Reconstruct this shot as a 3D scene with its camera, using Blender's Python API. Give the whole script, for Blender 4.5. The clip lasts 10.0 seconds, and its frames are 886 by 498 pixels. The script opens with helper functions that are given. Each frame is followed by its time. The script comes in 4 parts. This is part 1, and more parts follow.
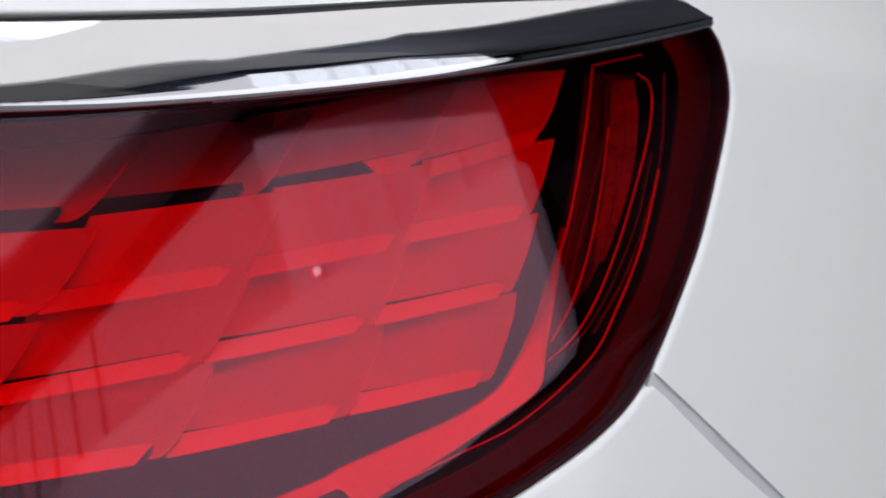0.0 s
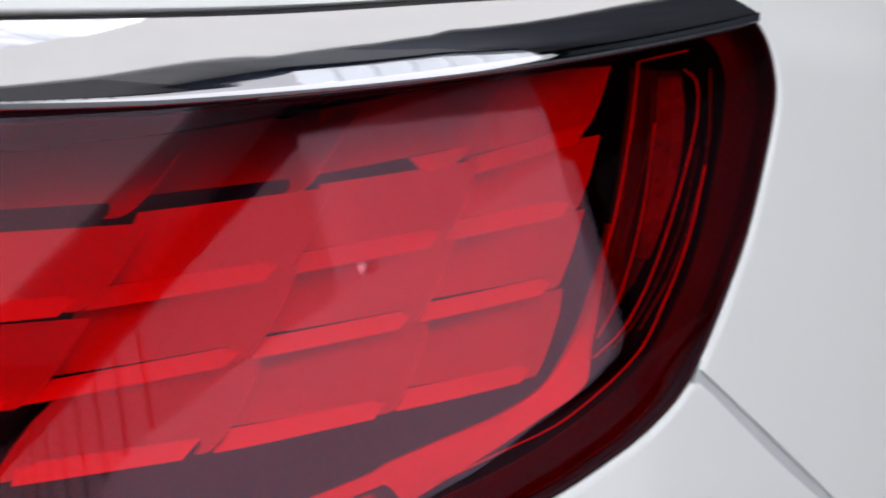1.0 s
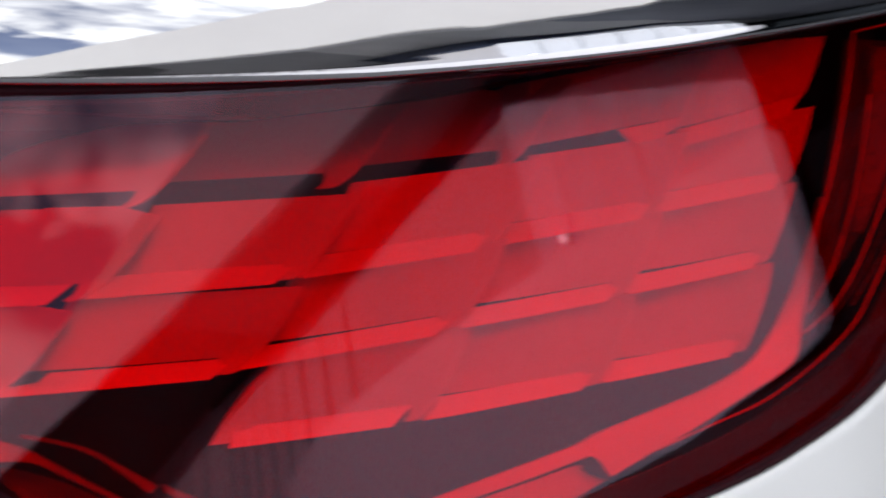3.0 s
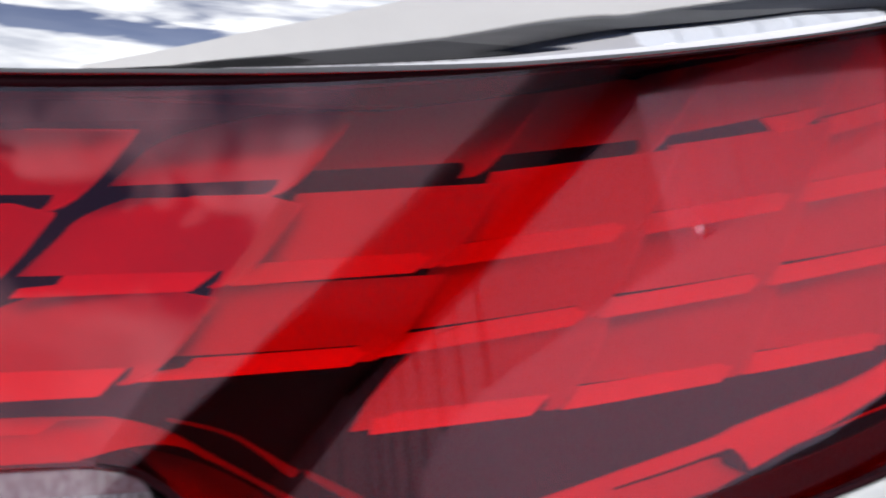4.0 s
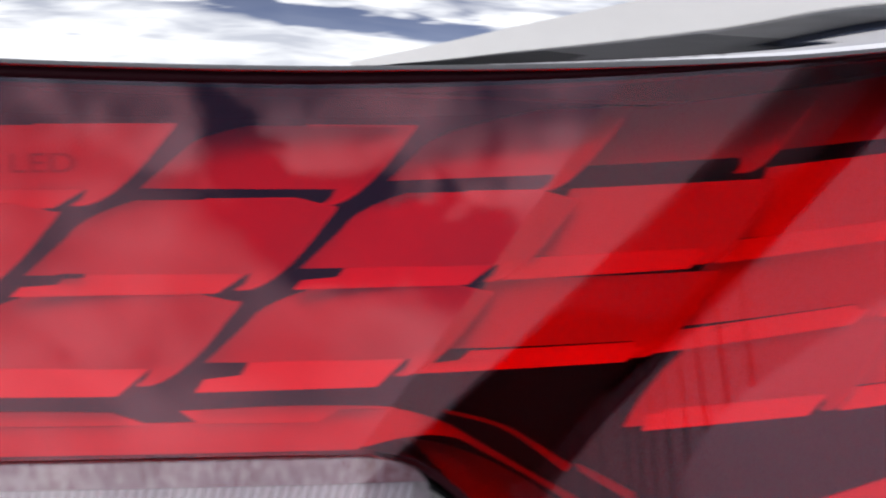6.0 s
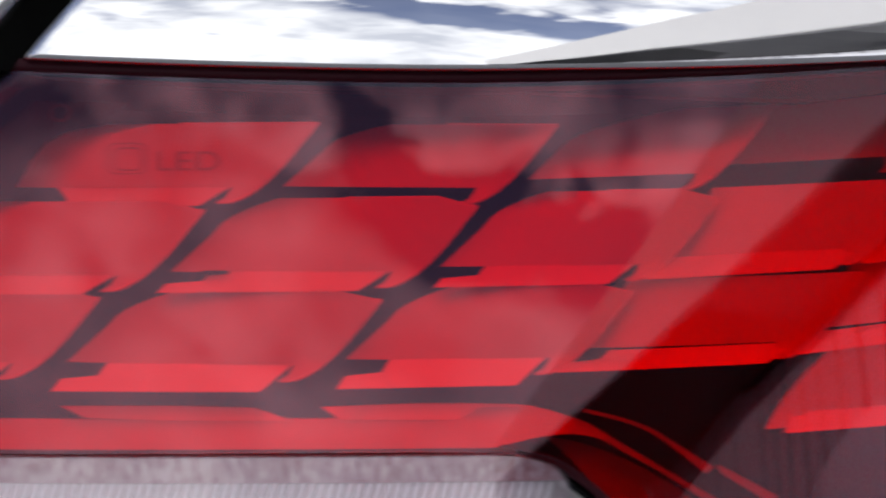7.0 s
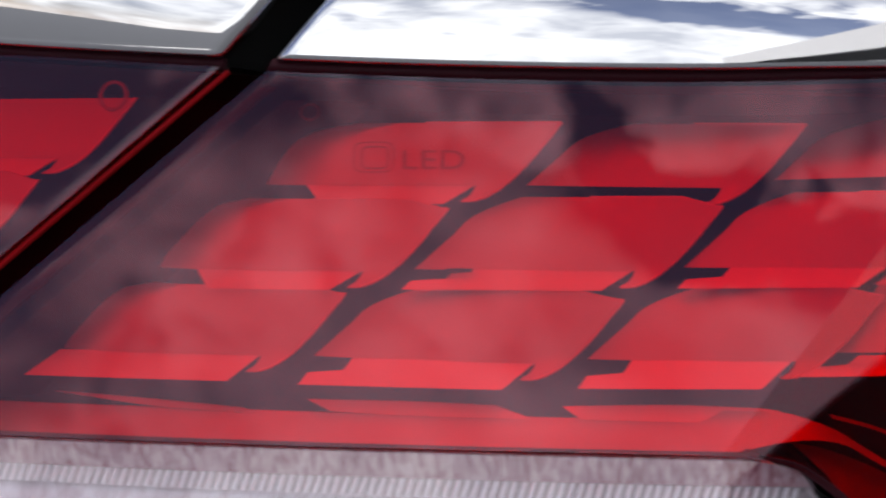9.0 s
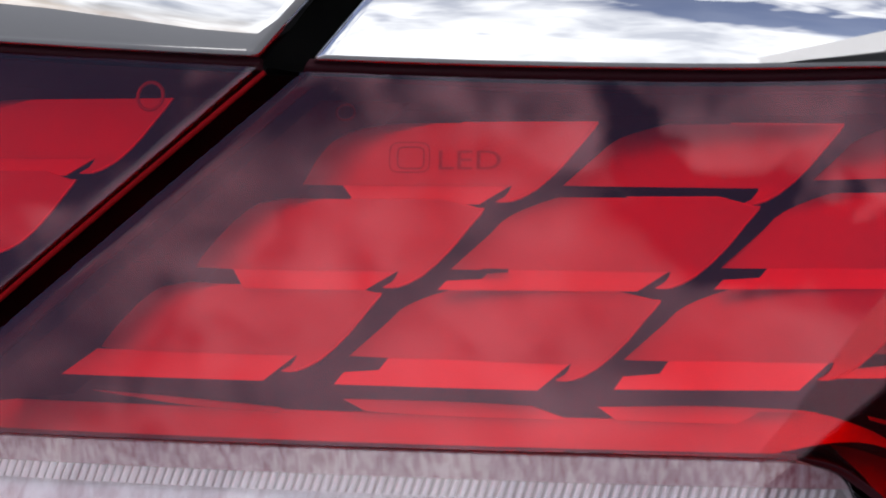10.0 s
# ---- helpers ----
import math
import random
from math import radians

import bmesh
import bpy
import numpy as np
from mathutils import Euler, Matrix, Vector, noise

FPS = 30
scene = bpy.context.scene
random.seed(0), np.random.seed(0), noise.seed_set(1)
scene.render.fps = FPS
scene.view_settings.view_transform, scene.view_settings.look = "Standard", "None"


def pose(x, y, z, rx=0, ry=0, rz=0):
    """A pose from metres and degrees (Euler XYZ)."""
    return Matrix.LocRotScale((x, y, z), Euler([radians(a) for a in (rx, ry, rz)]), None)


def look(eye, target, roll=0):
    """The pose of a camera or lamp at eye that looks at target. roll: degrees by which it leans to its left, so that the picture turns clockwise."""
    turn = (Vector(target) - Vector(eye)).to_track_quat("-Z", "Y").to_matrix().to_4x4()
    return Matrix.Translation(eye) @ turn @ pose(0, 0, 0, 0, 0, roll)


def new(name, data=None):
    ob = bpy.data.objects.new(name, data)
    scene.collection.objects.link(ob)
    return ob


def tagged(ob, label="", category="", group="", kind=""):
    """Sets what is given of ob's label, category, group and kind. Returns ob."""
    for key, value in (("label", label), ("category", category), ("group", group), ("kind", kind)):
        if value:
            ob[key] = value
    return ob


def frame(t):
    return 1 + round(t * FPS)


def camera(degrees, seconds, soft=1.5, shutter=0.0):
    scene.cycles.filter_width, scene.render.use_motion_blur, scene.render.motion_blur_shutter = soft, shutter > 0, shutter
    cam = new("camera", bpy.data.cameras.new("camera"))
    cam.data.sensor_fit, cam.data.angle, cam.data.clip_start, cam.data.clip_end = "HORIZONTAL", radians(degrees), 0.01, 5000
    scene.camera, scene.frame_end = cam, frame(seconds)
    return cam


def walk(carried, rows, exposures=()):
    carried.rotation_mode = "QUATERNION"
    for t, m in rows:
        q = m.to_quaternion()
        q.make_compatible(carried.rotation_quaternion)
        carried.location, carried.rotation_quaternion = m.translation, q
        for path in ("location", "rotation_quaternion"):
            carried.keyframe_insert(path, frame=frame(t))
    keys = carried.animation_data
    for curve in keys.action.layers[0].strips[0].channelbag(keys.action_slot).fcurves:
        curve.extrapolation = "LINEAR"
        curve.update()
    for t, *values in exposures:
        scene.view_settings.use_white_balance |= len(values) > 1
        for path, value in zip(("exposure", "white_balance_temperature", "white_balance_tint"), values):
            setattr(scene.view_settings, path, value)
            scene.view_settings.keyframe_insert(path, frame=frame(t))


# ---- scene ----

# ============ camera ============
cam = camera(30.26, 10.0, 1.7, 1.6)
cam.data.dof.use_dof = True
cam.data.dof.focus_distance = 0.42
cam.data.dof.aperture_fstop = 24.0
EYE = 0.90
# seconds, x, yaw to the left, pitch up, lean to the right
ROWS = [
    (0, 0.0084, -28.00, -1.74, 0.61),
    (0.5, 0.0080, -27.40, -1.75, 0.61),
    (1, 0.0076, -26.49, -1.85, 0.61),
    (1.5, 0.0067, -25.14, -2.03, 0.53),
    (2, 0.0058, -23.52, -2.31, 0.41),
    (2.5, 0.0049, -21.74, -2.56, 0.39),
    (4, 0.0012, -15.11, -3.13, 0.23),
    (4.5, 0.0000, -12.96, -3.21, 0.24),
    (5, -0.0013, -10.67, -3.22, 0.29),
    (6.5, -0.0052, -4.01, -3.28, 0.23),
    (7, -0.0065, -1.72, -3.29, 0.22),
    (7.5, -0.0078, 0.43, -3.30, 0.19),
    (8, -0.0088, 2.75, -3.30, 0.07),
    (8.5, -0.0099, 4.59, -3.30, 0.11),
    (9, -0.0109, 6.12, -3.30, 0.00),
    (9.5, -0.0113, 7.04, -3.30, 0.01),
    (10, -0.0116, 7.27, -3.29, -0.02),
]
walk(cam, [(t, pose(x, 0, EYE, 90 + pitch, 0, yaw) @ pose(0, 0, 0, 0, 0, -lean))
           for t, x, yaw, pitch, lean in ROWS], exposures=[(0, 0.29), (10, 0.29)])

# ============ world and sun ============
SUN_DIR = Vector((-0.92, 0.28, 0.24)).normalized()


def make_world():
    w = bpy.data.worlds.new("sky")
    scene.world = w
    w.use_nodes = True
    nt = w.node_tree
    nt.nodes.clear()
    out = nt.nodes.new("ShaderNodeOutputWorld")
    bg = nt.nodes.new("ShaderNodeBackground")
    sky = nt.nodes.new("ShaderNodeTexSky")
    sky.sky_type = "NISHITA"
    sky.sun_disc = False
    sky.sun_elevation = math.asin(SUN_DIR.z)
    sky.sun_rotation = math.atan2(SUN_DIR.x, SUN_DIR.y)
    sky.air_density = 1.0
    sky.dust_density = 0.2
    tc = nt.nodes.new("ShaderNodeTexCoord")
    mp = nt.nodes.new("ShaderNodeMapping")
    mp.inputs["Scale"].default_value = (1.0, 1.0, 1.15)
    mp.inputs["Location"].default_value = CLOUD_SHIFT
    n = nt.nodes.new("ShaderNodeTexNoise")
    n.inputs["Scale"].default_value = 4.6
    n.inputs["Detail"].default_value = 5.0
    n.inputs["Roughness"].default_value = 0.55
    n.inputs["Distortion"].default_value = 0.25
    ramp = nt.nodes.new("ShaderNodeValToRGB")
    ramp.color_ramp.elements[0].position = 0.43
    ramp.color_ramp.elements[0].color = (0.08, 0.08, 0.08, 1)
    ramp.color_ramp.elements[1].position = 0.66
    ramp.color_ramp.elements[1].color = (1, 1, 1, 1)
    shade = nt.nodes.new("ShaderNodeTexNoise")
    shade.inputs["Scale"].default_value = 4.2
    shade.inputs["Roughness"].default_value = 0.58
    shade.inputs["Distortion"].default_value = 0.5
    shade.inputs["Detail"].default_value = 4.0
    cloud = nt.nodes.new("ShaderNodeValToRGB")
    cloud.color_ramp.elements[0].position = 0.38
    cloud.color_ramp.elements[0].color = (*[c * CLOUD for c in (0.58, 0.61, 0.68)], 1)
    cloud.color_ramp.elements[1].position = 0.66
    cloud.color_ramp.elements[1].color = (CLOUD * 1.40, CLOUD * 1.40, CLOUD * 1.40, 1)
    gain = nt.nodes.new("ShaderNodeMix")
    gain.data_type = "RGBA"
    gain.blend_type = "MULTIPLY"
    gain.inputs["Factor"].default_value = 1.0
    gain.inputs[7].default_value = (SKY * 0.95, SKY * 0.84, SKY * 1.1, 1)
    mix = nt.nodes.new("ShaderNodeMix")
    mix.data_type = "RGBA"
    nt.links.new(tc.outputs["Generated"], mp.inputs["Vector"])
    nt.links.new(mp.outputs["Vector"], n.inputs["Vector"])
    nt.links.new(mp.outputs["Vector"], shade.inputs["Vector"])
    # a bank of cloud over the horizon, a clearer belt above it and broken cloud overhead
    puff = nt.nodes.new("ShaderNodeTexNoise")
    puff.inputs["Scale"].default_value = 13.0
    puff.inputs["Detail"].default_value = 4.5
    puff.inputs["Roughness"].default_value = 0.52
    puff.inputs["Distortion"].default_value = 0.4
    nt.links.new(mp.outputs["Vector"], puff.inputs["Vector"])
    both = nt.nodes.new("ShaderNodeMix")
    both.inputs["Factor"].default_value = 0.40
    nt.links.new(n.outputs["Fac"], both.inputs[2])
    nt.links.new(puff.outputs["Fac"], both.inputs[3])
    xyz = nt.nodes.new("ShaderNodeSeparateXYZ")
    belt = nt.nodes.new("ShaderNodeValToRGB")
    el = belt.color_ramp.elements
    el[0].position, el[1].position = 0.0, 1.0
    for k, h in ((0, 0.76), (1, 0.62)):
        el[k].color = (h, h, h, 1)
    for pos, h in ((0.27, 0.74), (0.36, 0.65), (0.43, 0.59), (0.50, 0.57), (0.64, 0.60)):
        e = el.new(pos)
        e.color = (h, h, h, 1)
    cover = nt.nodes.new("ShaderNodeMath")
    cover.operation = "ADD"
    shift = nt.nodes.new("ShaderNodeMath")
    shift.operation = "SUBTRACT"
    shift.inputs[1].default_value = 0.5
    nt.links.new(xyz.outputs["Z"], belt.inputs["Fac"])
    nt.links.new(belt.outputs["Color"], cover.inputs[0])
    # a long rift of clear sky between two banks of cloud, with a ragged edge
    rift = nt.nodes.new("ShaderNodeVectorMath")
    rift.operation = "DOT_PRODUCT"
    rift.inputs[1].default_value = RIFT
    rag = nt.nodes.new("ShaderNodeMath")
    rag.operation = "MULTIPLY_ADD"
    rag.inputs[1].default_value = 0.27
    lift = nt.nodes.new("ShaderNodeMath")
    lift.operation = "ADD"
    lift.inputs[1].default_value = -0.105
    size = nt.nodes.new("ShaderNodeMath")
    size.operation = "ABSOLUTE"
    clear = nt.nodes.new("ShaderNodeMapRange")
    clear.interpolation_type = "SMOOTHSTEP"
    for key, value in (("From Min", 0.0), ("From Max", 0.11), ("To Min", -0.40), ("To Max", 0.0)):
        clear.inputs[key].default_value = value
    # it closes towards one side; beyond, the sky is thinner veiled
    gape = nt.nodes.new("ShaderNodeMapRange")
    for key, value in (("From Min", -0.12), ("From Max", 0.02), ("To Min", 0.2), ("To Max", 1.0)):
        gape.inputs[key].default_value = value
    rent = nt.nodes.new("ShaderNodeMath")
    rent.operation = "MULTIPLY"
    thin = nt.nodes.new("ShaderNodeMapRange")
    for key, value in (("From Min", -0.60), ("From Max", -0.28), ("To Min", -0.26), ("To Max", 0.0)):
        thin.inputs[key].default_value = value
    veil = nt.nodes.new("ShaderNodeMath")
    veil.operation = "ADD"
    nt.links.new(tc.outputs["Generated"], xyz.inputs[0])
    nt.links.new(xyz.outputs["X"], gape.inputs["Value"])
    nt.links.new(xyz.outputs["X"], thin.inputs["Value"])
    nt.links.new(clear.outputs["Result"], rent.inputs[0])
    nt.links.new(gape.outputs["Result"], rent.inputs[1])
    nt.links.new(rent.outputs[0], veil.inputs[0])
    nt.links.new(thin.outputs["Result"], veil.inputs[1])
    torn = nt.nodes.new("ShaderNodeMath")
    torn.operation = "ADD"
    nt.links.new(tc.outputs["Generated"], rift.inputs[0])
    nt.links.new(puff.outputs["Fac"], rag.inputs[0])
    nt.links.new(rift.outputs["Value"], rag.inputs[2])
    nt.links.new(rag.outputs[0], lift.inputs[0])
    nt.links.new(lift.outputs[0], size.inputs[0])
    nt.links.new(size.outputs[0], clear.inputs["Value"])
    nt.links.new(veil.outputs[0], torn.inputs[0])
    nt.links.new(both.outputs[0], torn.inputs[1])
    nt.links.new(torn.outputs[0], cover.inputs[1])
    nt.links.new(cover.outputs[0], shift.inputs[0])
    nt.links.new(shift.outputs[0], ramp.inputs["Fac"])
    fluff = nt.nodes.new("ShaderNodeMix")
    fluff.inputs["Factor"].default_value = 0.48
    nt.links.new(shade.outputs["Fac"], fluff.inputs[2])
    nt.links.new(puff.outputs["Fac"], fluff.inputs[3])
    nt.links.new(fluff.outputs[0], cloud.inputs["Fac"])
    nt.links.new(sky.outputs["Color"], gain.inputs[6])
    nt.links.new(gain.outputs[2], mix.inputs[6])
    # clouds overhead, out of view, are raised in brightness to light the panels
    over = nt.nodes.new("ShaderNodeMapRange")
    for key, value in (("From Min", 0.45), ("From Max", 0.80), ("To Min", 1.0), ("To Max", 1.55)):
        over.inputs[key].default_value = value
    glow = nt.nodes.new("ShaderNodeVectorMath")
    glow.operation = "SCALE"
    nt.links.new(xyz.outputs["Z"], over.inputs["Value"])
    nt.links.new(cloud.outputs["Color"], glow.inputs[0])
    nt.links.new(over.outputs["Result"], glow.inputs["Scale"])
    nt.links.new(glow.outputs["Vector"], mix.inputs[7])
    nt.links.new(ramp.outputs["Color"], mix.inputs["Factor"])
    nt.links.new(mix.outputs[2], bg.inputs["Color"])
    nt.links.new(bg.outputs[0], out.inputs[0])


CLOUD_SHIFT = (0.35, 0.1, 0.6)
RIFT = Vector((-0.016, -0.920, 0.391)).cross(Vector((0.213, -0.924, 0.317))).normalized()
SKY, CLOUD = 0.14, 1.66
make_world()
sun = new("sun", bpy.data.lights.new("sun", "SUN"))
sun.data.energy = 4.4
sun.data.angle = radians(0.6)
sun.data.color = (1.0, 0.97, 0.93)
sun.matrix_world = look(SUN_DIR * 30, (0, 0, 0))


# ============ materials ============
def material(name, color, rough=0.5, metal=0.0, spec=0.5, vary=0.12, scale=40.0, bump=0.0, coat=0.0, bump_scale=None):
    m = bpy.data.materials.new(name)
    m.use_nodes = True
    nt = m.node_tree
    b = nt.nodes["Principled BSDF"]
    b.inputs["Metallic"].default_value = metal
    b.inputs["Specular IOR Level"].default_value = spec
    b.inputs["Coat Weight"].default_value = coat
    b.inputs["Coat Roughness"].default_value = 0.03
    tc = nt.nodes.new("ShaderNodeTexCoord")
    big = nt.nodes.new("ShaderNodeTexNoise")
    big.inputs["Scale"].default_value = scale
    big.inputs["Detail"].default_value = 6.0
    fine = nt.nodes.new("ShaderNodeTexNoise")
    fine.inputs["Scale"].default_value = scale * 14
    fine.inputs["Detail"].default_value = 3.0
    add = nt.nodes.new("ShaderNodeMath")
    add.operation = "MULTIPLY_ADD"
    add.inputs[1].default_value = 0.35
    ramp = nt.nodes.new("ShaderNodeValToRGB")
    ramp.color_ramp.elements[0].position = 0.35
    ramp.color_ramp.elements[1].position = 0.95
    ramp.color_ramp.elements[0].color = (*[c * (1 - vary) for c in color], 1)
    ramp.color_ramp.elements[1].color = (*[min(1, c * (1 + vary * 0.6)) for c in color], 1)
    rr = nt.nodes.new("ShaderNodeMapRange")
    rr.inputs["To Min"].default_value = rough * (1 - vary)
    rr.inputs["To Max"].default_value = min(1, rough * (1 + vary * 2))
    nt.links.new(tc.outputs["Object"], big.inputs["Vector"])
    nt.links.new(tc.outputs["Object"], fine.inputs["Vector"])
    nt.links.new(fine.outputs["Fac"], add.inputs[0])
    nt.links.new(big.outputs["Fac"], add.inputs[2])
    nt.links.new(add.outputs[0], ramp.inputs["Fac"])
    nt.links.new(ramp.outputs["Color"], b.inputs["Base Color"])
    nt.links.new(big.outputs["Fac"], rr.inputs["Value"])
    nt.links.new(rr.outputs["Result"], b.inputs["Roughness"])
    if bump:
        bn = nt.nodes.new("ShaderNodeBump")
        bn.inputs["Strength"].default_value = bump
        bn.inputs["Distance"].default_value = 0.002 if bump_scale is None else bump_scale
        nt.links.new(fine.outputs["Fac"], bn.inputs["Height"])
        nt.links.new(bn.outputs["Normal"], b.inputs["Normal"])
    return m


def clear_plastic(name, tint, f0=0.05, rough=0.012, gloss=(0.83, 0.77, 1.0)):
    """A moulded transparent plastic: tinted straight-through light with a glossy coat that grows towards grazing."""
    m = bpy.data.materials.new(name)
    m.use_nodes = True
    nt = m.node_tree
    nt.nodes.clear()
    out = nt.nodes.new("ShaderNodeOutputMaterial")
    tr = nt.nodes.new("ShaderNodeBsdfTransparent")
    tr.inputs["Color"].default_value = (*tint, 1)
    gl = nt.nodes.new("ShaderNodeBsdfGlossy")
    gl.inputs["Roughness"].default_value = rough
    gl.inputs["Color"].default_value = (*gloss, 1)
    lw = nt.nodes.new("ShaderNodeLayerWeight")
    lw.inputs["Blend"].default_value = 0.5
    po = nt.nodes.new("ShaderNodeMath")
    po.operation = "POWER"
    po.inputs[1].default_value = 5.0
    ma = nt.nodes.new("ShaderNodeMath")
    ma.operation = "MULTIPLY_ADD"
    ma.inputs[1].default_value = 1 - f0
    ma.inputs[2].default_value = f0
    mix = nt.nodes.new("ShaderNodeMixShader")
    nt.links.new(lw.outputs["Facing"], po.inputs[0])
    nt.links.new(po.outputs[0], ma.inputs[0])
    nt.links.new(ma.outputs[0], mix.inputs["Fac"])
    nt.links.new(tr.outputs[0], mix.inputs[1])
    nt.links.new(gl.outputs[0], mix.inputs[2])
    nt.links.new(mix.outputs[0], out.inputs["Surface"])
    return m


PAINT = material("white_car_paint", (0.72, 0.72, 0.70), 0.28, vary=0.02, scale=3, coat=0.6)
SEAM = material("seam_shade_grey", (0.47, 0.48, 0.48), 0.5, vary=0.1, scale=60)
CHROME = material("chrome", (0.54, 0.54, 0.55), 0.02, metal=1.0, vary=0.02, scale=8)
BLACK = material("black_plastic", (0.005, 0.005, 0.006), 0.5, spec=0.12, vary=0.3, scale=60, bump=0.05)
RUBBER = material("black_rubber", (0.004, 0.004, 0.004), 0.6, spec=0.15, vary=0.3, scale=90, bump=0.1)
TRIMSEAL = material("grey_trim_seal", (0.16, 0.16, 0.165), 0.6, vary=0.15, scale=60)
PANEL = material("silvered_panel", (0.515, 0.465, 0.475), 0.42, metal=0.55, vary=0.05, scale=60)
STEP = material("satin_reflector", (0.69, 0.66, 0.66), 0.42, metal=0.3, vary=0.05, scale=70)
GASKET = material("dark_red_gasket", (0.022, 0.003, 0.006), 0.5, spec=0.08, vary=0.2, scale=50)
MIDRED = material("red_guide_blade", (0.065, 0.038, 0.038), 0.25, vary=0.2, scale=90)
BEZEL = material("bezel_plastic", (0.011, 0.005, 0.008), 0.3, vary=0.2, scale=40)
REDEDGE = material("red_plastic", (0.17, 0.001, 0.003), 0.6, spec=0.08, vary=0.1, scale=60)
LEDGE = material("bright_reflector", (0.46, 0.44, 0.44), 0.30, metal=0.4, vary=0.05, scale=50)
DARKRED = material("dark_red_plastic", (0.016, 0.008, 0.009), 0.30, vary=0.15, scale=40)
DULLRED = material("dull_red_plastic", (0.075, 0.006, 0.010), 0.4, spec=0.2, vary=0.15, scale=50)
DULL = material("dull_reflector", (0.32, 0.29, 0.29), 0.4, vary=0.2, scale=60)
GUIDE = material("light_guide", (0.62, 0.5, 0.5), 0.18, vary=0.1, scale=80)
RIBWHITE = material("frosted_reflector", (0.84, 0.83, 0.85), 0.35, vary=0.08, scale=120)
LENS = clear_plastic("red_lens_plastic", (0.97, 0.011, 0.034), 0.039)
CLEAR = clear_plastic("clear_lens_plastic", (0.93, 0.915, 0.93), 0.05, gloss=(0.97, 0.96, 1.0))


def streaked(name, a, b, scale):
    """Plastic with fine upright streaks."""
    m = material(name, a, 0.35, vary=0.05, scale=60)
    nt = m.node_tree
    tc = nt.nodes.new("ShaderNodeTexCoord")
    mp = nt.nodes.new("ShaderNodeMapping")
    mp.inputs["Scale"].default_value = (scale, scale, scale * 0.12)
    mp.inputs["Rotation"].default_value = (0, radians(-18), 0)
    n = nt.nodes.new("ShaderNodeTexNoise")
    n.inputs["Scale"].default_value = 1.0
    n.inputs["Detail"].default_value = 3.0
    r = nt.nodes.new("ShaderNodeValToRGB")
    r.color_ramp.elements[0].position, r.color_ramp.elements[1].position = 0.38, 0.68
    r.color_ramp.elements[0].color, r.color_ramp.elements[1].color = (*a, 1), (*b, 1)
    nt.links.new(tc.outputs["Object"], mp.inputs["Vector"])
    nt.links.new(mp.outputs["Vector"], n.inputs["Vector"])
    nt.links.new(n.outputs["Fac"], r.inputs["Fac"])
    nt.links.new(r.outputs["Color"], nt.nodes["Principled BSDF"].inputs["Base Color"])
    return m


FROST = streaked("frosted_reflector_skin", (0.80, 0.77, 0.80), (0.60, 0.51, 0.55), 420)
RIBBED = material("rib_gap_grey", (0.42, 0.38, 0.39), 0.4, vary=0.1, scale=120)
STREAK = streaked("streaked_frost", (0.52, 0.39, 0.42), (0.28, 0.09, 0.12), 620)
EMBOSS = material("embossed_mark", (0.30, 0.27, 0.27), 0.4, vary=0.1, scale=200)
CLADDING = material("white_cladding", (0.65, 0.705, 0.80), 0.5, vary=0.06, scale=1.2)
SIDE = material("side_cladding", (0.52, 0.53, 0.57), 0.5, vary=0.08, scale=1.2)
NAVY = material("dark_blue_band", (0.03, 0.04, 0.075), 0.2, spec=0.3, vary=0.2, scale=1)
# glows only to make a small bright glint in the lens
GLOW = bpy.data.materials.new("glint_glow")
GLOW.use_nodes = True
GLOW.node_tree.nodes["Principled BSDF"].inputs["Emission Color"].default_value = (1, 0.97, 0.92, 1)
GLOW.node_tree.nodes["Principled BSDF"].inputs["Emission Strength"].default_value = 7.0
FASCIA = material("white_fascia_paint", (0.57, 0.57, 0.565), 0.45, vary=0.05, scale=1.0)
RENDERED = material("white_render", (0.77, 0.785, 0.83), 0.6, vary=0.05, scale=1.5)
JOINT = material("grey_joint_strip", (0.09, 0.09, 0.10), 0.6, vary=0.1, scale=2)
# soffit grey and three darker copies that hold its shade
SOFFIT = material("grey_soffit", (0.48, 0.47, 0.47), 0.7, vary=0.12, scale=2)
MID_SHADE = material("mid_shade_grey", (0.25, 0.247, 0.25), 0.6, vary=0.15, scale=2)
FAR_SHADE = material("deep_shade_grey", (0.07, 0.07, 0.073), 0.6, vary=0.15, scale=2)
NEAR_SHADE = material("near_shade_grey", (0.24, 0.245, 0.28), 0.5, vary=0.2, scale=2)
GLAZING = material("dark_glazing", (0.015, 0.018, 0.022), 0.08, spec=0.2, vary=0.2, scale=1)
CONCRETE = material("dark_asphalt", (0.11, 0.11, 0.115), 0.85, vary=0.25, scale=1.5, bump=0.3)

# ============ lamp surface ============
DIST, RAD = 0.37, 1.2
SLOPE = math.tan(radians(12))


def S(u, z, off=0.0):
    """A place on the car's rear skin: u along it to the right, z up from eye height, off into the car (all in mm)."""
    u, z, off = u / 1000, z / 1000, off / 1000
    r = RAD - off - SLOPE * z - 0.5 * z * z
    a = u / RAD
    return Vector((r * math.sin(a), DIST + RAD - r * math.cos(a), EYE + z))


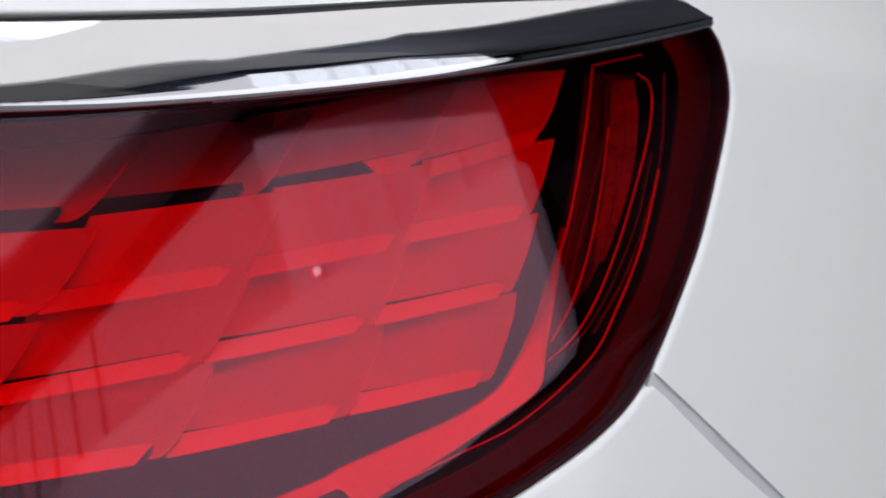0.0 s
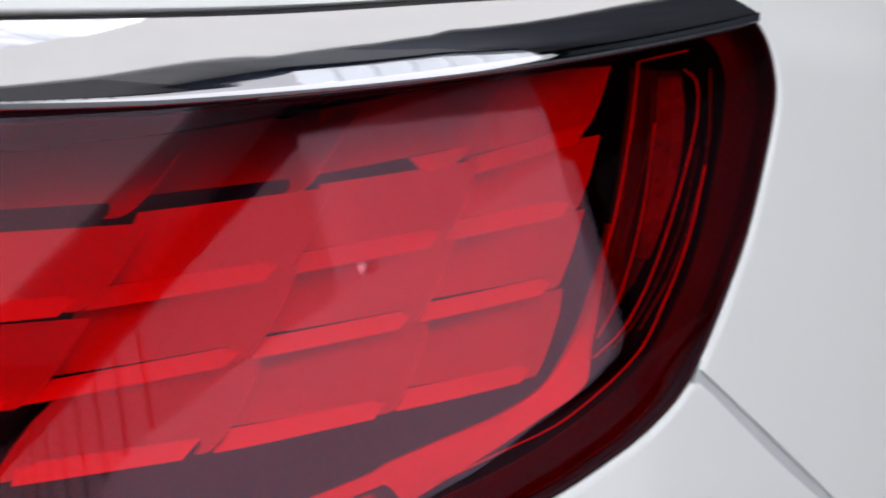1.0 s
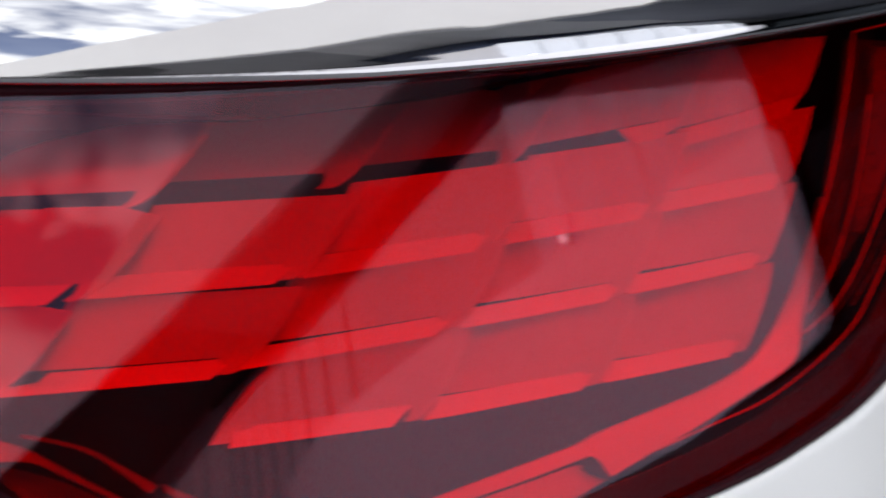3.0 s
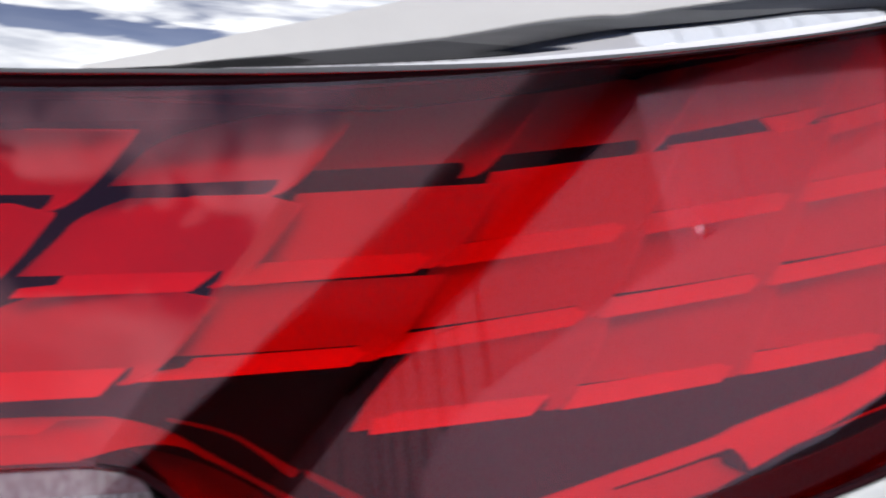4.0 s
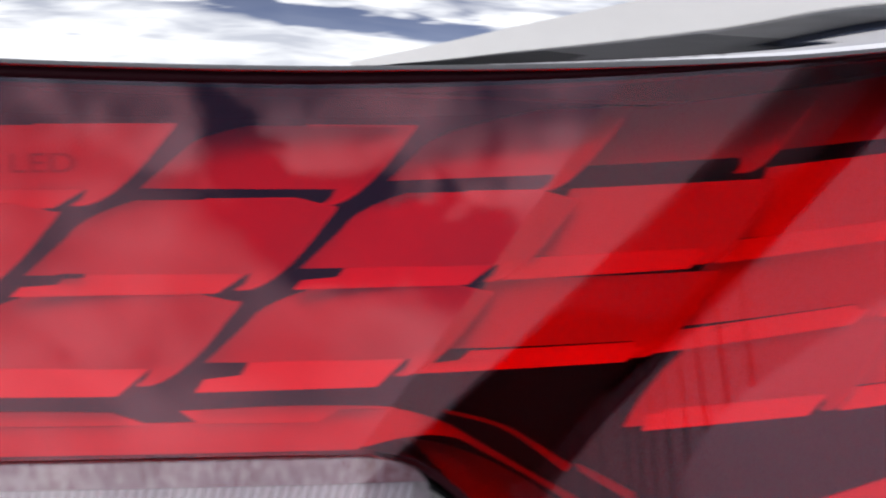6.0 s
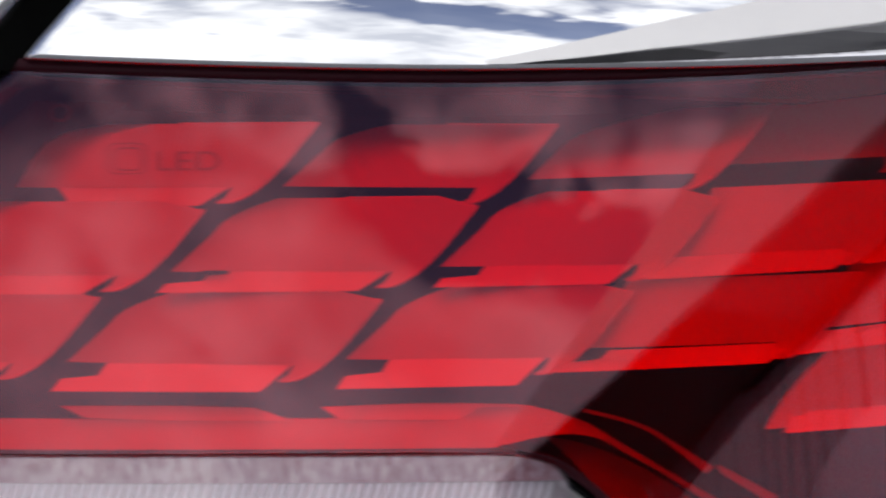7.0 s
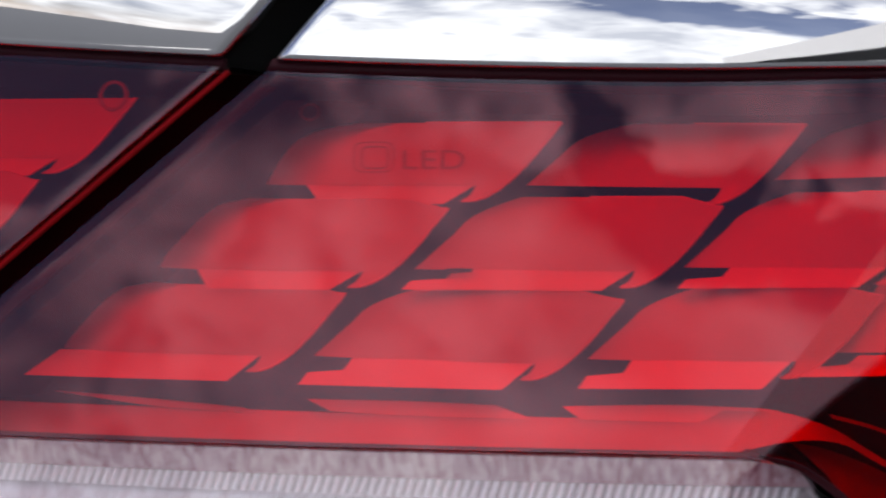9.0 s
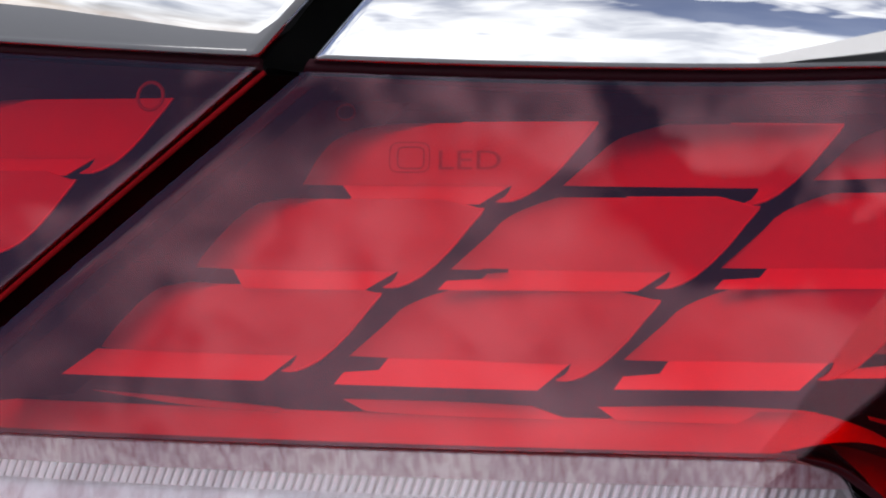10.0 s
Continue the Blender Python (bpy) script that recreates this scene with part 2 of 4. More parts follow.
def smooth_curve(pts):
    """A smooth curve through a few points, as a function of 0..1 along its length."""
    p = [np.array(q, float) for q in pts]
    ext = [2 * p[0] - p[1]] + p + [2 * p[-1] - p[-2]]
    dense = []
    for i in range(1, len(ext) - 2):
        a, b, c, d = ext[i - 1:i + 3]
        for k in range(16):
            t = k / 16
            dense.append(0.5 * (2 * b + (c - a) * t + (2 * a - 5 * b + 4 * c - d) * t * t + (3 * b - a - 3 * c + d) * t ** 3))
    dense.append(p[-1])
    dense = np.array(dense)
    run = np.r_[0, np.cumsum(np.linalg.norm(np.diff(dense, axis=0), axis=1))]
    run /= run[-1]
    return lambda s: np.array([np.interp(s, run, dense[:, i]) for i in range(dense.shape[1])])


def finish(bm, sharp=38):
    bmesh.ops.remove_doubles(bm, verts=bm.verts, dist=1e-6)
    bmesh.ops.recalc_face_normals(bm, faces=bm.faces)
    for f in bm.faces:
        f.smooth = True
    for e in bm.edges:
        if len(e.link_faces) == 2 and e.calc_face_angle(0) > radians(sharp):
            e.smooth = False


def part(name, bm, mat, parent=None, label="", at=None):
    """Links a bmesh as one mesh object, under its thing or part."""
    me = bpy.data.meshes.new(name)
    bm.to_mesh(me)
    bm.free()
    me.materials.append(mat)
    ob = new(name, me)
    if parent is not None:
        ob.parent = parent
    if label:
        tagged(ob, label)
    return ob


def slab(front, back):
    """A closed body from two grids of places."""
    bm = bmesh.new()
    f = [[bm.verts.new(p) for p in row] for row in front]
    b = [[bm.verts.new(p) for p in row] for row in back]
    n, m = len(f), len(f[0])

    def quad(*v):
        v = list(dict.fromkeys(v))
        if len(v) > 2:
            try:
                bm.faces.new(v)
            except ValueError:
                pass
    for i in range(n - 1):
        for j in range(m - 1):
            quad(f[i][j], f[i][j + 1], f[i + 1][j + 1], f[i + 1][j])
            quad(b[i][j], b[i + 1][j], b[i + 1][j + 1], b[i][j + 1])
    for i in range(n - 1):
        quad(f[i][0], f[i + 1][0], b[i + 1][0], b[i][0])
        quad(f[i][-1], b[i][-1], b[i + 1][-1], f[i + 1][-1])
    for j in range(m - 1):
        quad(f[0][j], b[0][j], b[0][j + 1], f[0][j + 1])
        quad(f[-1][j], f[-1][j + 1], b[-1][j + 1], b[-1][j])
    finish(bm)
    return bm


def patch(fn, ns, nv, thick):
    """A skin patch: fn(s, v) gives (u, z, off) in mm; thick mm deep."""
    front, back = [], []
    for i in range(ns + 1):
        q = [fn(i / ns, j / nv) for j in range(nv + 1)]
        front.append([S(*p) for p in q])
        back.append([S(p[0], p[1], p[2] + thick) for p in q])
    return slab(front, back)


def between(a, b, off0=0.0, off1=0.0):
    """Ruled from curve a to curve b (u, z)."""
    def fn(s, v):
        p, q = a(s), b(s)
        r = p * (1 - v) + q * v
        return r[0], r[1], off0 + (off1 - off0) * v
    return fn


def tube(pts, rad, sides=8, closed=False):
    """A round bar along places."""
    bm = bmesh.new()
    n = len(pts)
    rings = []
    for i, p in enumerate(pts):
        a = pts[(i - 1) % n] if closed or i else p
        b = pts[(i + 1) % n] if closed or i < n - 1 else p
        d = (b - a).normalized()
        x = d.cross(Vector((0.1, -1, 0.2))).normalized()
        y = d.cross(x)
        rings.append([bm.verts.new(p + rad * (math.cos(k * 2 * math.pi / sides) * x + math.sin(k * 2 * math.pi / sides) * y)) for k in range(sides)])
    for i in range(n if closed else n - 1):
        r, q = rings[i], rings[(i + 1) % n]
        for k in range(sides):
            bm.faces.new((r[k], r[(k + 1) % sides], q[(k + 1) % sides], q[k]))
    if not closed:
        bm.faces.new(rings[0])
        bm.faces.new(rings[-1])
    finish(bm)
    return bm


def box(x0, y0, z0, x1, y1, z1, bevel=0.0):
    bm = bmesh.new()
    bmesh.ops.create_cube(bm, size=1.0)
    for v in bm.verts:
        v.co = Vector((x0 + (v.co.x + 0.5) * (x1 - x0), y0 + (v.co.y + 0.5) * (y1 - y0), z0 + (v.co.z + 0.5) * (z1 - z0)))
    if bevel:
        bmesh.ops.bevel(bm, geom=bm.edges[:], offset=bevel, segments=2, affect="EDGES")
    return bm


# ============ ground ============
def make_ground():
    bm = bmesh.new()
    n, half = 40, 400.0
    vs = [[bm.verts.new((half * (2 * i / n - 1) ** 3, half * (2 * j / n - 1) ** 3, 0)) for j in range(n + 1)] for i in range(n + 1)]
    for i in range(n):
        for j in range(n):
            bm.faces.new((vs[i][j], vs[i + 1][j], vs[i + 1][j + 1], vs[i][j + 1]))
    ob = part("ground", bm, CONCRETE)
    tagged(ob, "dark grey asphalt under the white car", "ground", kind="structure")


make_ground()


# ============ building that mirrors in lamp and chrome ============
def make_building():
    b = tagged(new("building"), "white clad building with a flat canopy and a grey soffit", "building")
    hs, top = 4.06, 5.5
    plan = [(5.33, -2.88), (4.15, -4.4), (5.9, -16.5), (9.6, -37.0)]
    # walls under the soffit, with upright ribs
    for (x0, y0), (x1, y1) in zip(plan, plan[1:]):
        d = Vector((x1 - x0, y1 - y0, 0))
        ln = d.length
        d.normalize()
        nrm = Vector((d.y, -d.x, 0))
        if nrm.x > 0:
            nrm = -nrm
        bm = bmesh.new()
        vs = []
        for p in (Vector((x0, y0, 0)), Vector((x1, y1, 0))):
            for k in (0.0, -0.2):
                vs.append([bm.verts.new(p + nrm * k + Vector((0, 0, z))) for z in (0.0, hs)])
        a, a2, c, c2 = vs
        for q in ((a[0], c[0], c[1], a[1]), (a2[0], a2[1], c2[1], c2[0]), (a[0], a[1], a2[1], a2[0]), (c[0], c2[0], c2[1], c[1]), (a[1], c[1], c2[1], a2[1]), (a[0], a2[0], c2[0], c[0])):
            bm.faces.new(q)
        finish(bm)
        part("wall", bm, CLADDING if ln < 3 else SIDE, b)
        if ln < 15:                                    # dark blue band under the soffit
            bm = bmesh.new()
            ends, low = [], 3.72 if ln < 3 else 3.66
            for p in (Vector((x0, y0, 0)), Vector((x1, y1, 0))):
                ends.append([bm.verts.new(p + nrm * k + Vector((0, 0, z))) for k, z in ((0.002, low), (0.04, low + 0.01), (0.04, hs), (0.002, hs))])
            for k in range(4):
                bm.faces.new((ends[0][k], ends[0][(k + 1) % 4], ends[1][(k + 1) % 4], ends[1][k]))
            bm.faces.new(ends[0])
            bm.faces.new(ends[1])
            finish(bm, 10)
            part("navy_band", bm, NAVY, b, "dark blue band under the soffit")
        pitch, wide, deep = (0.3, 0.06, 0.017) if ln < 3 else (0.95, 0.05, 0.025) if ln < 15 else (3.0, 0.05, 0.03)
        for k in range(4 if 3 < ln < 15 else 0, int(ln / pitch)):
            p = Vector((x0, y0, 0)) + d * (0.5 * pitch + pitch * k)
            bm = bmesh.new()
            prof = [(-wide, 0.002), (-wide * 0.5, deep), (wide * 0.5, deep), (wide, 0.002)]
            lo = [bm.verts.new(p + d * c + nrm * h + Vector((0, 0, 0.05))) for c, h in prof]
            hi = [bm.verts.new(p + d * c + nrm * h + Vector((0, 0, 3.65))) for c, h in prof]
            for i in range(3):
                bm.faces.new((lo[i], lo[i + 1], hi[i + 1], hi[i]))
            bm.faces.new(lo)
            bm.faces.new(hi)
            bm.faces.new((lo[0], hi[0], hi[3], lo[3]))
            finish(bm)
            part("cladding_rib", bm, CLADDING if ln < 3 else JOINT, b)
    prof = [(3.56, 4.05), (5.2, 3.81), (16, 3.81), (16, 4.3), (3.56, 4.3)]
    # one soffit in four tones: the shade along it is put into the colour
    for y0, y1, mat, label in ((-40, -11.5, FAR_SHADE, "far soffit with deep shade put into its colour"), (-11.5, -6.5, MID_SHADE, "soffit further off with part shade put into its colour"), (-6.5, -3.0, SOFFIT, "grey boarded underside of the canopy"), (-3.0, 9, NEAR_SHADE, "near end of the soffit with shade put into its colour")):
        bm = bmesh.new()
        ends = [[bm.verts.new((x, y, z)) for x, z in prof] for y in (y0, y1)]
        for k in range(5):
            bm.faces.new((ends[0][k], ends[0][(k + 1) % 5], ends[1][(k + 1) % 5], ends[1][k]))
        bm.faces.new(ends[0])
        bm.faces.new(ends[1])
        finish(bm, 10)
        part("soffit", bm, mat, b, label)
    part("fascia", box(3.42, -40, 3.92, 3.56, 9.0, top, 0.02), FASCIA, b, "smooth white fascia board")
    part("roof", box(3.56, -40, top - 0.25, 16, 9, top - 0.05), CLADDING, b)
    # glowing ball added in the direction of the glint; no lamp is known there
    d = Vector((math.sin(radians(41.7)), -math.cos(radians(41.7)), 0))
    e = Vector((5.9 - 4.15, -16.5 + 4.4, 0))
    o = Vector((4.15, -4.4, 0)) - Vector((0.17, 0.379, 0))
    k = (o.x * e.y - o.y * e.x) / (d.x * e.y - d.y * e.x)
    spot = Vector((0.17, 0.379, 0)) + d * (k - 0.05)
    spot.z = EYE - 0.018 + k * math.tan(radians(16.0))
    glint_ob = tagged(new("glint_spot"), "small glowing ball added on white cladding to make a glint", "wall light")
    bm = bmesh.new()
    bmesh.ops.create_uvsphere(bm, u_segments=20, v_segments=12, radius=0.026, matrix=Matrix.Translation(spot))
    finish(bm)
    part("globe", bm, GLOW, glint_ob)
    bm = bmesh.new()
    bmesh.ops.create_cone(bm, cap_ends=True, segments=24, radius1=0.034, radius2=0.034, depth=0.06, matrix=Matrix.Translation(spot + Vector((0.035, -0.01, 0))) @ Matrix.Rotation(math.pi / 2, 4, "Y"))
    finish(bm)
    part("base", bm, CLADDING, glint_ob)
    part("glazing", box(6.2, -3.4, 0, 6.4, 9, hs), GLAZING, b, "dark glass front under the canopy")
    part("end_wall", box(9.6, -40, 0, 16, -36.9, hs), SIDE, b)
    # added to keep bright sky under the canopy out of the reflections
    part("far_blocker", box(3.56, -40.2, 0, 9.58, -40.0, hs), FAR_SHADE, b, "dark wall added to block the sky past the canopy's far end")


make_building()


def make_low_wall():
    """A smooth white garden wall, with a coping, that runs off beside the building."""
    curve = smooth_curve([(2.98, -1.38), (3.0, -2.2), (3.08, -3.2), (3.24, -4.3), (3.46, -5.4), (4.1, -8.2), (5.3, -12.0)])
    front, back = [], []
    for i in range(41):
        p = curve(i / 40)
        d = curve(min(1, i / 40 + 0.01)) - curve(max(0, i / 40 - 0.01))
        nrm = Vector((-d[1], d[0], 0)).normalized()
        if nrm.x < 0:
            nrm = -nrm
        q = Vector((p[0], p[1], 0))
        h = 2.075 - 0.26 * max(0.0, (i - 20) / 20) ** 1.3          # the wall drops away with the ground behind it
        zs = [0.0, 0.7, 1.4, h - 0.015, h]
        front.append([q + Vector((0, 0, z)) + nrm * (0.01 if z == h else 0) for z in zs])
        back.append([q + nrm * 0.12 + Vector((0, 0, z)) for z in zs])
    ob = part("wall_low", slab(front, back), RENDERED)
    tagged(ob, "low smooth white wall in the sun", "wall", kind="structure")


make_low_wall()

# ============ the car ============
car = tagged(new("car"), "white car with red tail lamps and a chrome trim strip", "car")
car.location = (0, 0, 0)


def rise(u, a=38.0, u0=10.0, span=335.0, p=1.85):
    return a * (max(0.0, u - u0) / span) ** p


def chrome_low(u):
    return 19.3 + rise(u) + 8.4 * (max(0.0, 10 - u) / 183) ** 1.7


def lens_top(u):
    return chrome_low(u) - 3.0


# right-hand outline of the lamp, from the tip of the chrome down round the corner
OUT = [(344, 56.0), (348.6, 48.5), (348.4, 36.3), (343.4, 25), (331.5, 6.7), (318.3, -12.5), (304.6, -29.2), (290.5, -45.4),
       (278, -57.2), (262.5, -66), (243.5, -73.6), (224, -80), (195, -86.5), (160, -92), (120, -96), (70, -98)]


def shift_out(i, d):
    """A point of the outline moved d mm outwards."""
    a, b = OUT[max(0, i - 1)], OUT[min(len(OUT) - 1, i + 1)]
    t = Vector((b[0] - a[0], b[1] - a[1])).normalized()
    return OUT[i][0] - t.y * d, OUT[i][1] + t.x * d


GAP_TOP, GAP_LOW = (-92.5, 19.6), (-228, -95.0)      # slanted edge of the lamp at the boot gap


def gap_u(z, d=0.0):
    return -92.5 + (z - 19.6) * 1.18 + d


TOP_LINE = smooth_curve([(u, lens_top(u)) for u in (-93.5, -60, -30, 10, 60, 110, 160, 210, 260, 300, 330, 342)])
REV_LINE = [(-194.5, -66.0), (-150, -65.8), (-98, -65.7), (-31, -65.5), (6, -65.6), (21.5, -66.3), (27.7, -67.9), (32.6, -70.5), (37.6, -74.3), (42, -79), (46, -86), (52, -97.5)]
LOW_LINE = smooth_curve(REV_LINE + [shift_out(i, 0.7) for i in reversed(range(len(OUT)))])
HOUSE_LOW = smooth_curve([(u, z - 4.4) for u, z in REV_LINE] + [shift_out(i, 0.7) for i in reversed(range(len(OUT)))])


def make_body():
    # quarter panel: over the chrome, round the lamp's tip and down to the bumper seam
    rim = [(-77, 41.5), (-20, 40.2), (50, 40.9), (98, 43.3), (157, 48), (231, 56.2), (300, 62.5), (332, 64.6), (344, 60.0)] + [shift_out(i, 1.5) for i in range(1, 8)] + [(287.8, -50.8)]
    far = [(-77, 190), (-20, 190), (60, 190), (140, 190), (230, 190), (330, 190), (430, 190), (540, 180), (640, 140), (700, 100), (700, 40),
           (700, -20), (700, -80), (700, -140), (690, -200), (640, -250), (566, -270.5)]
    a, c = smooth_curve(rim), smooth_curve(far)

    def proud(z):
        """The skin stands a little proud of the lens beside it, and lies lower over the chrome."""
        k = min(1.0, max(0.0, (z - 40) / 22))
        return -0.6 + 2.6 * k * k * (3 - 2 * k)

    def quarter(s, v):
        p, q = a(s), c(s)
        if v < 0.12:                       # rolled edge
            k = v / 0.12
            w = p + (q - p) / np.linalg.norm(q - p) * 3.0 * (1 - math.cos(k * math.pi / 2))
            return w[0], w[1], proud(w[1]) + 3.0 * (1 - math.sin(k * math.pi / 2))
        k = ((v - 0.12) / 0.88) ** 1.8
        st = p + (q - p) / np.linalg.norm(q - p) * 3.0
        w = st + (q - st) * k
        back = max(0.0, w[1] - 45) ** 2 / 260 if w[1] > 45 else 0.0
        return w[0], w[1], proud(w[1]) + back
    part("quarter_panel", patch(quarter, 150, 40, 1.2), PAINT, car, "glossy white painted quarter panel")

    # bumper below the seam and under the lamp
    rim2 = [(600, -294.4), (480, -203.4), (400, -142.8), (342.5, -98.8), (321.5, -83.2), (309.5, -73.5), (298, -63.6), (290.3, -57.0), (287.4, -54.6), (285.6, -53.8), (283.5, -54.7)] + [shift_out(i, 1.5) for i in range(8, 15)] + [(40, -100.5), (-80, -102), (-215, -102)]
    far2 = [(640, -320), (600, -380), (560, -400), (520, -400), (470, -400), (430, -400), (400, -400), (370, -400), (340, -400), (300, -400), (260, -400), (220, -400), (180, -400), (140, -400), (100, -400), (40, -400), (-80, -400), (-215, -400)]
    a2, c2 = smooth_curve(rim2), smooth_curve(far2)

    def bumper(s, v):
        p, q = a2(s), c2(s)
        d = (q - p) / np.linalg.norm(q - p)
        r = 0.8 if p[0] > 292 else 3.0 - 2.2 * min(1.0, max(0.0, (p[0] - 282) / 10))
        if v < 0.12:
            k = v / 0.12
            w = p + d * r * (1 - math.cos(k * math.pi / 2))
            return w[0], w[1], -0.6 + min(3.0, 2.0 * r) * (1 - math.sin(k * math.pi / 2))
        k = ((v - 0.12) / 0.88) ** 1.8
        w = p + d * r
        w = w + (q - w) * k
        return w[0], w[1], -0.6
    part("bumper", patch(bumper, 170, 36, 1.2), PAINT, car, "glossy white painted bumper skin")

    # dark beds behind the shut lines; the seam's shade is put into its grey
    part("seam_bed", patch(between(smooth_curve([(289.6, -48.8), (330, -76), (600, -270)]), smooth_curve([(285.6, -55.5), (320, -92), (590, -310)]), 0.25, 0.25), 40, 3, 2), SEAM, car)
    part("trim_seal", patch(between(smooth_curve([(-78, 36), (50, 35), (157, 42), (231, 50), (345, 55)]), smooth_curve([(-78, 48), (50, 46), (157, 53), (231, 62), (345, 68)]), 5.5, 5.5), 60, 2, 2), TRIMSEAL, car)

    # boot lid beside the gap
    def boot(s, v):
        z = 43 + 147 * v
        u = -700 + (gap_u(43, -11) + 700 + (z - 43) * 0.9) * s
        return u, z, 2.0 + max(0.0, z - 45) ** 2 / 260
    part("boot_lid", patch(boot, 60, 16, 1.2), PAINT, car, "glossy white painted boot lid")

    def boot_low(s, v):
        z = -102 - 298 * v
        u = -700 + (gap_u(-102, -14) + 700) * s
        return u, z, 2.0
    part("boot_lid", patch(boot_low, 60, 10, 1.2), PAINT, car, "glossy white painted boot lid")

    # black channel behind the slanted gap
    def chan(s, v):
        z = 60 - 165 * s
        return gap_u(z, -72 + 112 * v), z, 62
    part("gap_channel", patch(chan, 30, 3, 3), RUBBER, car, "black rubber channel between the two lamps")


make_body()


def chrome_off(u, h):
    """Depth (mm) of the trim's face h mm above its lip: it rolls back slowly and twists upwards towards the flank."""
    tilt = float(np.interp(u, [-240, -163, -126, -96, -95, 0, 50, 102, 150, 183, 207, 261, 345], [-10.5, -7.8, -5.6, -4.8, 0.3, 0.3, 3.0, 6.7, 8.8, 7.8, 6.6, 11.5, 20.0]))
    k = min(1.0, max(0.0, (u - 120) / 100))
    bend = 0.55 + 0.9 * k * k * (3 - 2 * k) + float(np.interp(u, [190, 234, 275, 300, 340], [0.0, 0.20, 0.28, 0.45, 0.9]))
    off, n = -3.0, 8
    for i in range(n):
        y = (i + 0.5) * h / n
        off += math.tan(radians(tilt + bend * y - 13.2)) * h / n
    return off


def lip_drop(u):
    """How far (mm) the trim's rolled lip hangs below its line; more towards the flank."""
    return 0.6 + 1.6 * min(1.0, max(0.0, (u - 30) / 90))


def make_chrome(u_left, u_right, cut_left, cut_right):
    """A strip of chrome over the lamp."""
    top = smooth_curve([(-500, 40), (-20, 38.4), (50, 39.3), (98, 41.7), (157, 46.2), (231, 54.5), (300, 61.0), (329, 62.9), (345, 57.5)])
    us = np.linspace(0, 1, 400)
    tt = np.array([top(s) for s in us])

    def hi(u):
        return float(np.interp(u, tt[:, 0], tt[:, 1]))

    def fn(s, v):
        span = u_right - u_left
        end = 3.0 / span
        if cut_left:
            s = end * s / 0.06 if s < 0.06 else end + (1 - end) * (s - 0.06) / 0.94
        if cut_right:
            s = 1 - end * (1 - s) / 0.06 if s > 0.94 else (1 - end) * s / 0.94
        u = u_left + span * s
        lo, h = chrome_low(u), hi(u)
        h = max(h, lo + 0.6)
        if v < 0.25:                                        # rolled lower lip
            a = (v / 0.25) * math.pi / 2
            ext = lip_drop(u)
            deep = float(np.interp(u, [30, 120], [2.8, 1.5]))
            z, off = lo - ext + (1.1 + ext) * (1 - math.cos(a)), -3.2 + deep * (1 - math.sin(a))
        else:
            k = (v - 0.25) / 0.75
            z = lo + 1.1 + (h - lo - 1.1) * k
            off = chrome_off(u, z - lo - 1.1) - 0.2
        k = min(1.0, (s if cut_left else 1 - s) * span / 3.0) if cut_left or cut_right else 1.0
        off += 3.0 * (1 - math.sqrt(max(0.0, 1 - (1 - k) ** 2)))       # rounded end at the gap
        if cut_left:
            lean = (z - 22.3) * 0.88 + 0.0
            u = u + lean * (1 - s) ** 8
        if cut_right:
            lean = (z - 22.3) * 0.95
            u = u + lean * s ** 8
        return u, z, off
    return patch(fn, 140, 24, 2.0)


part("chrome_trim", make_chrome(-90.9, 344.5, True, False), CHROME, car, "mirror-bright chrome strip over the lamp")
part("chrome_trim", make_chrome(-480, -104, False, True), CHROME, car, "mirror-bright chrome strip over the lamp")


# ============ tail lamps ============
# tips of the panels: place along the skin and height, row by row
TIPS = [[(-24.8, 7.6), (33.2, 7.0), (86.2, 8.9), (138.3, 11.7), (189.3, 17.5), (243.0, 27.7), (291.6, 39.8)],
        [(-51.9, -12.9), (13.5, -12.1), (72.3, -10.6), (124.7, -5.9), (179.0, 2.7), (231.0, 10.3), (280.9, 18.0)],
        [(-76.4, -33.2), (-9.5, -33.9), (50.5, -32.3), (107.7, -28.2), (166.0, -18.2), (218.0, -11.6), (268.8, -4.5)],
        [(154.0, -39.2), (207.0, -33.0), (256.6, -27.4)]]
BOOT_TIPS = [[(-133.3, 14.1), (-191, 14.1), (-249, 14.1)], [(-158.3, -6.3), (-217, -6.3), (-276, -6.3)], [(-181, -27), (-240, -27), (-299, -27)]]


def row_z(r, u):
    """Height of the top edge of a row; the rows sweep up towards the car's flank."""
    t = [(-170.0, TIPS[r][0][1])] + TIPS[r]
    return float(np.interp(u, [q[0] for q in t], [q[1] for q in t]))


def panel_off(h):
    return 19.0 + 1.2 * min(h, 15.0) / 15.0


def lean_at(u):
    return 1.0 - 0.25 * min(1.0, max(0.0, u - 60) / 200)


def right_edge(h):
    if h < 0:
        return 0.7 * h
    return float(np.interp(h, [0, 2, 5, 9.7, 13, 15.8, 17.6, 18.9], [0, 1.5, 4.0, 8.0, 11.3, 14.7, 17.8, 21.6]))


def hood_z(u):
    gap = float(np.interp(u, [10, 100, 140, 200, 290], [9.0, 3.0, 5.5, 9.0, 12.0]))
    return min(row_z(0, u) + gap, lens_top(u) - 1.6)


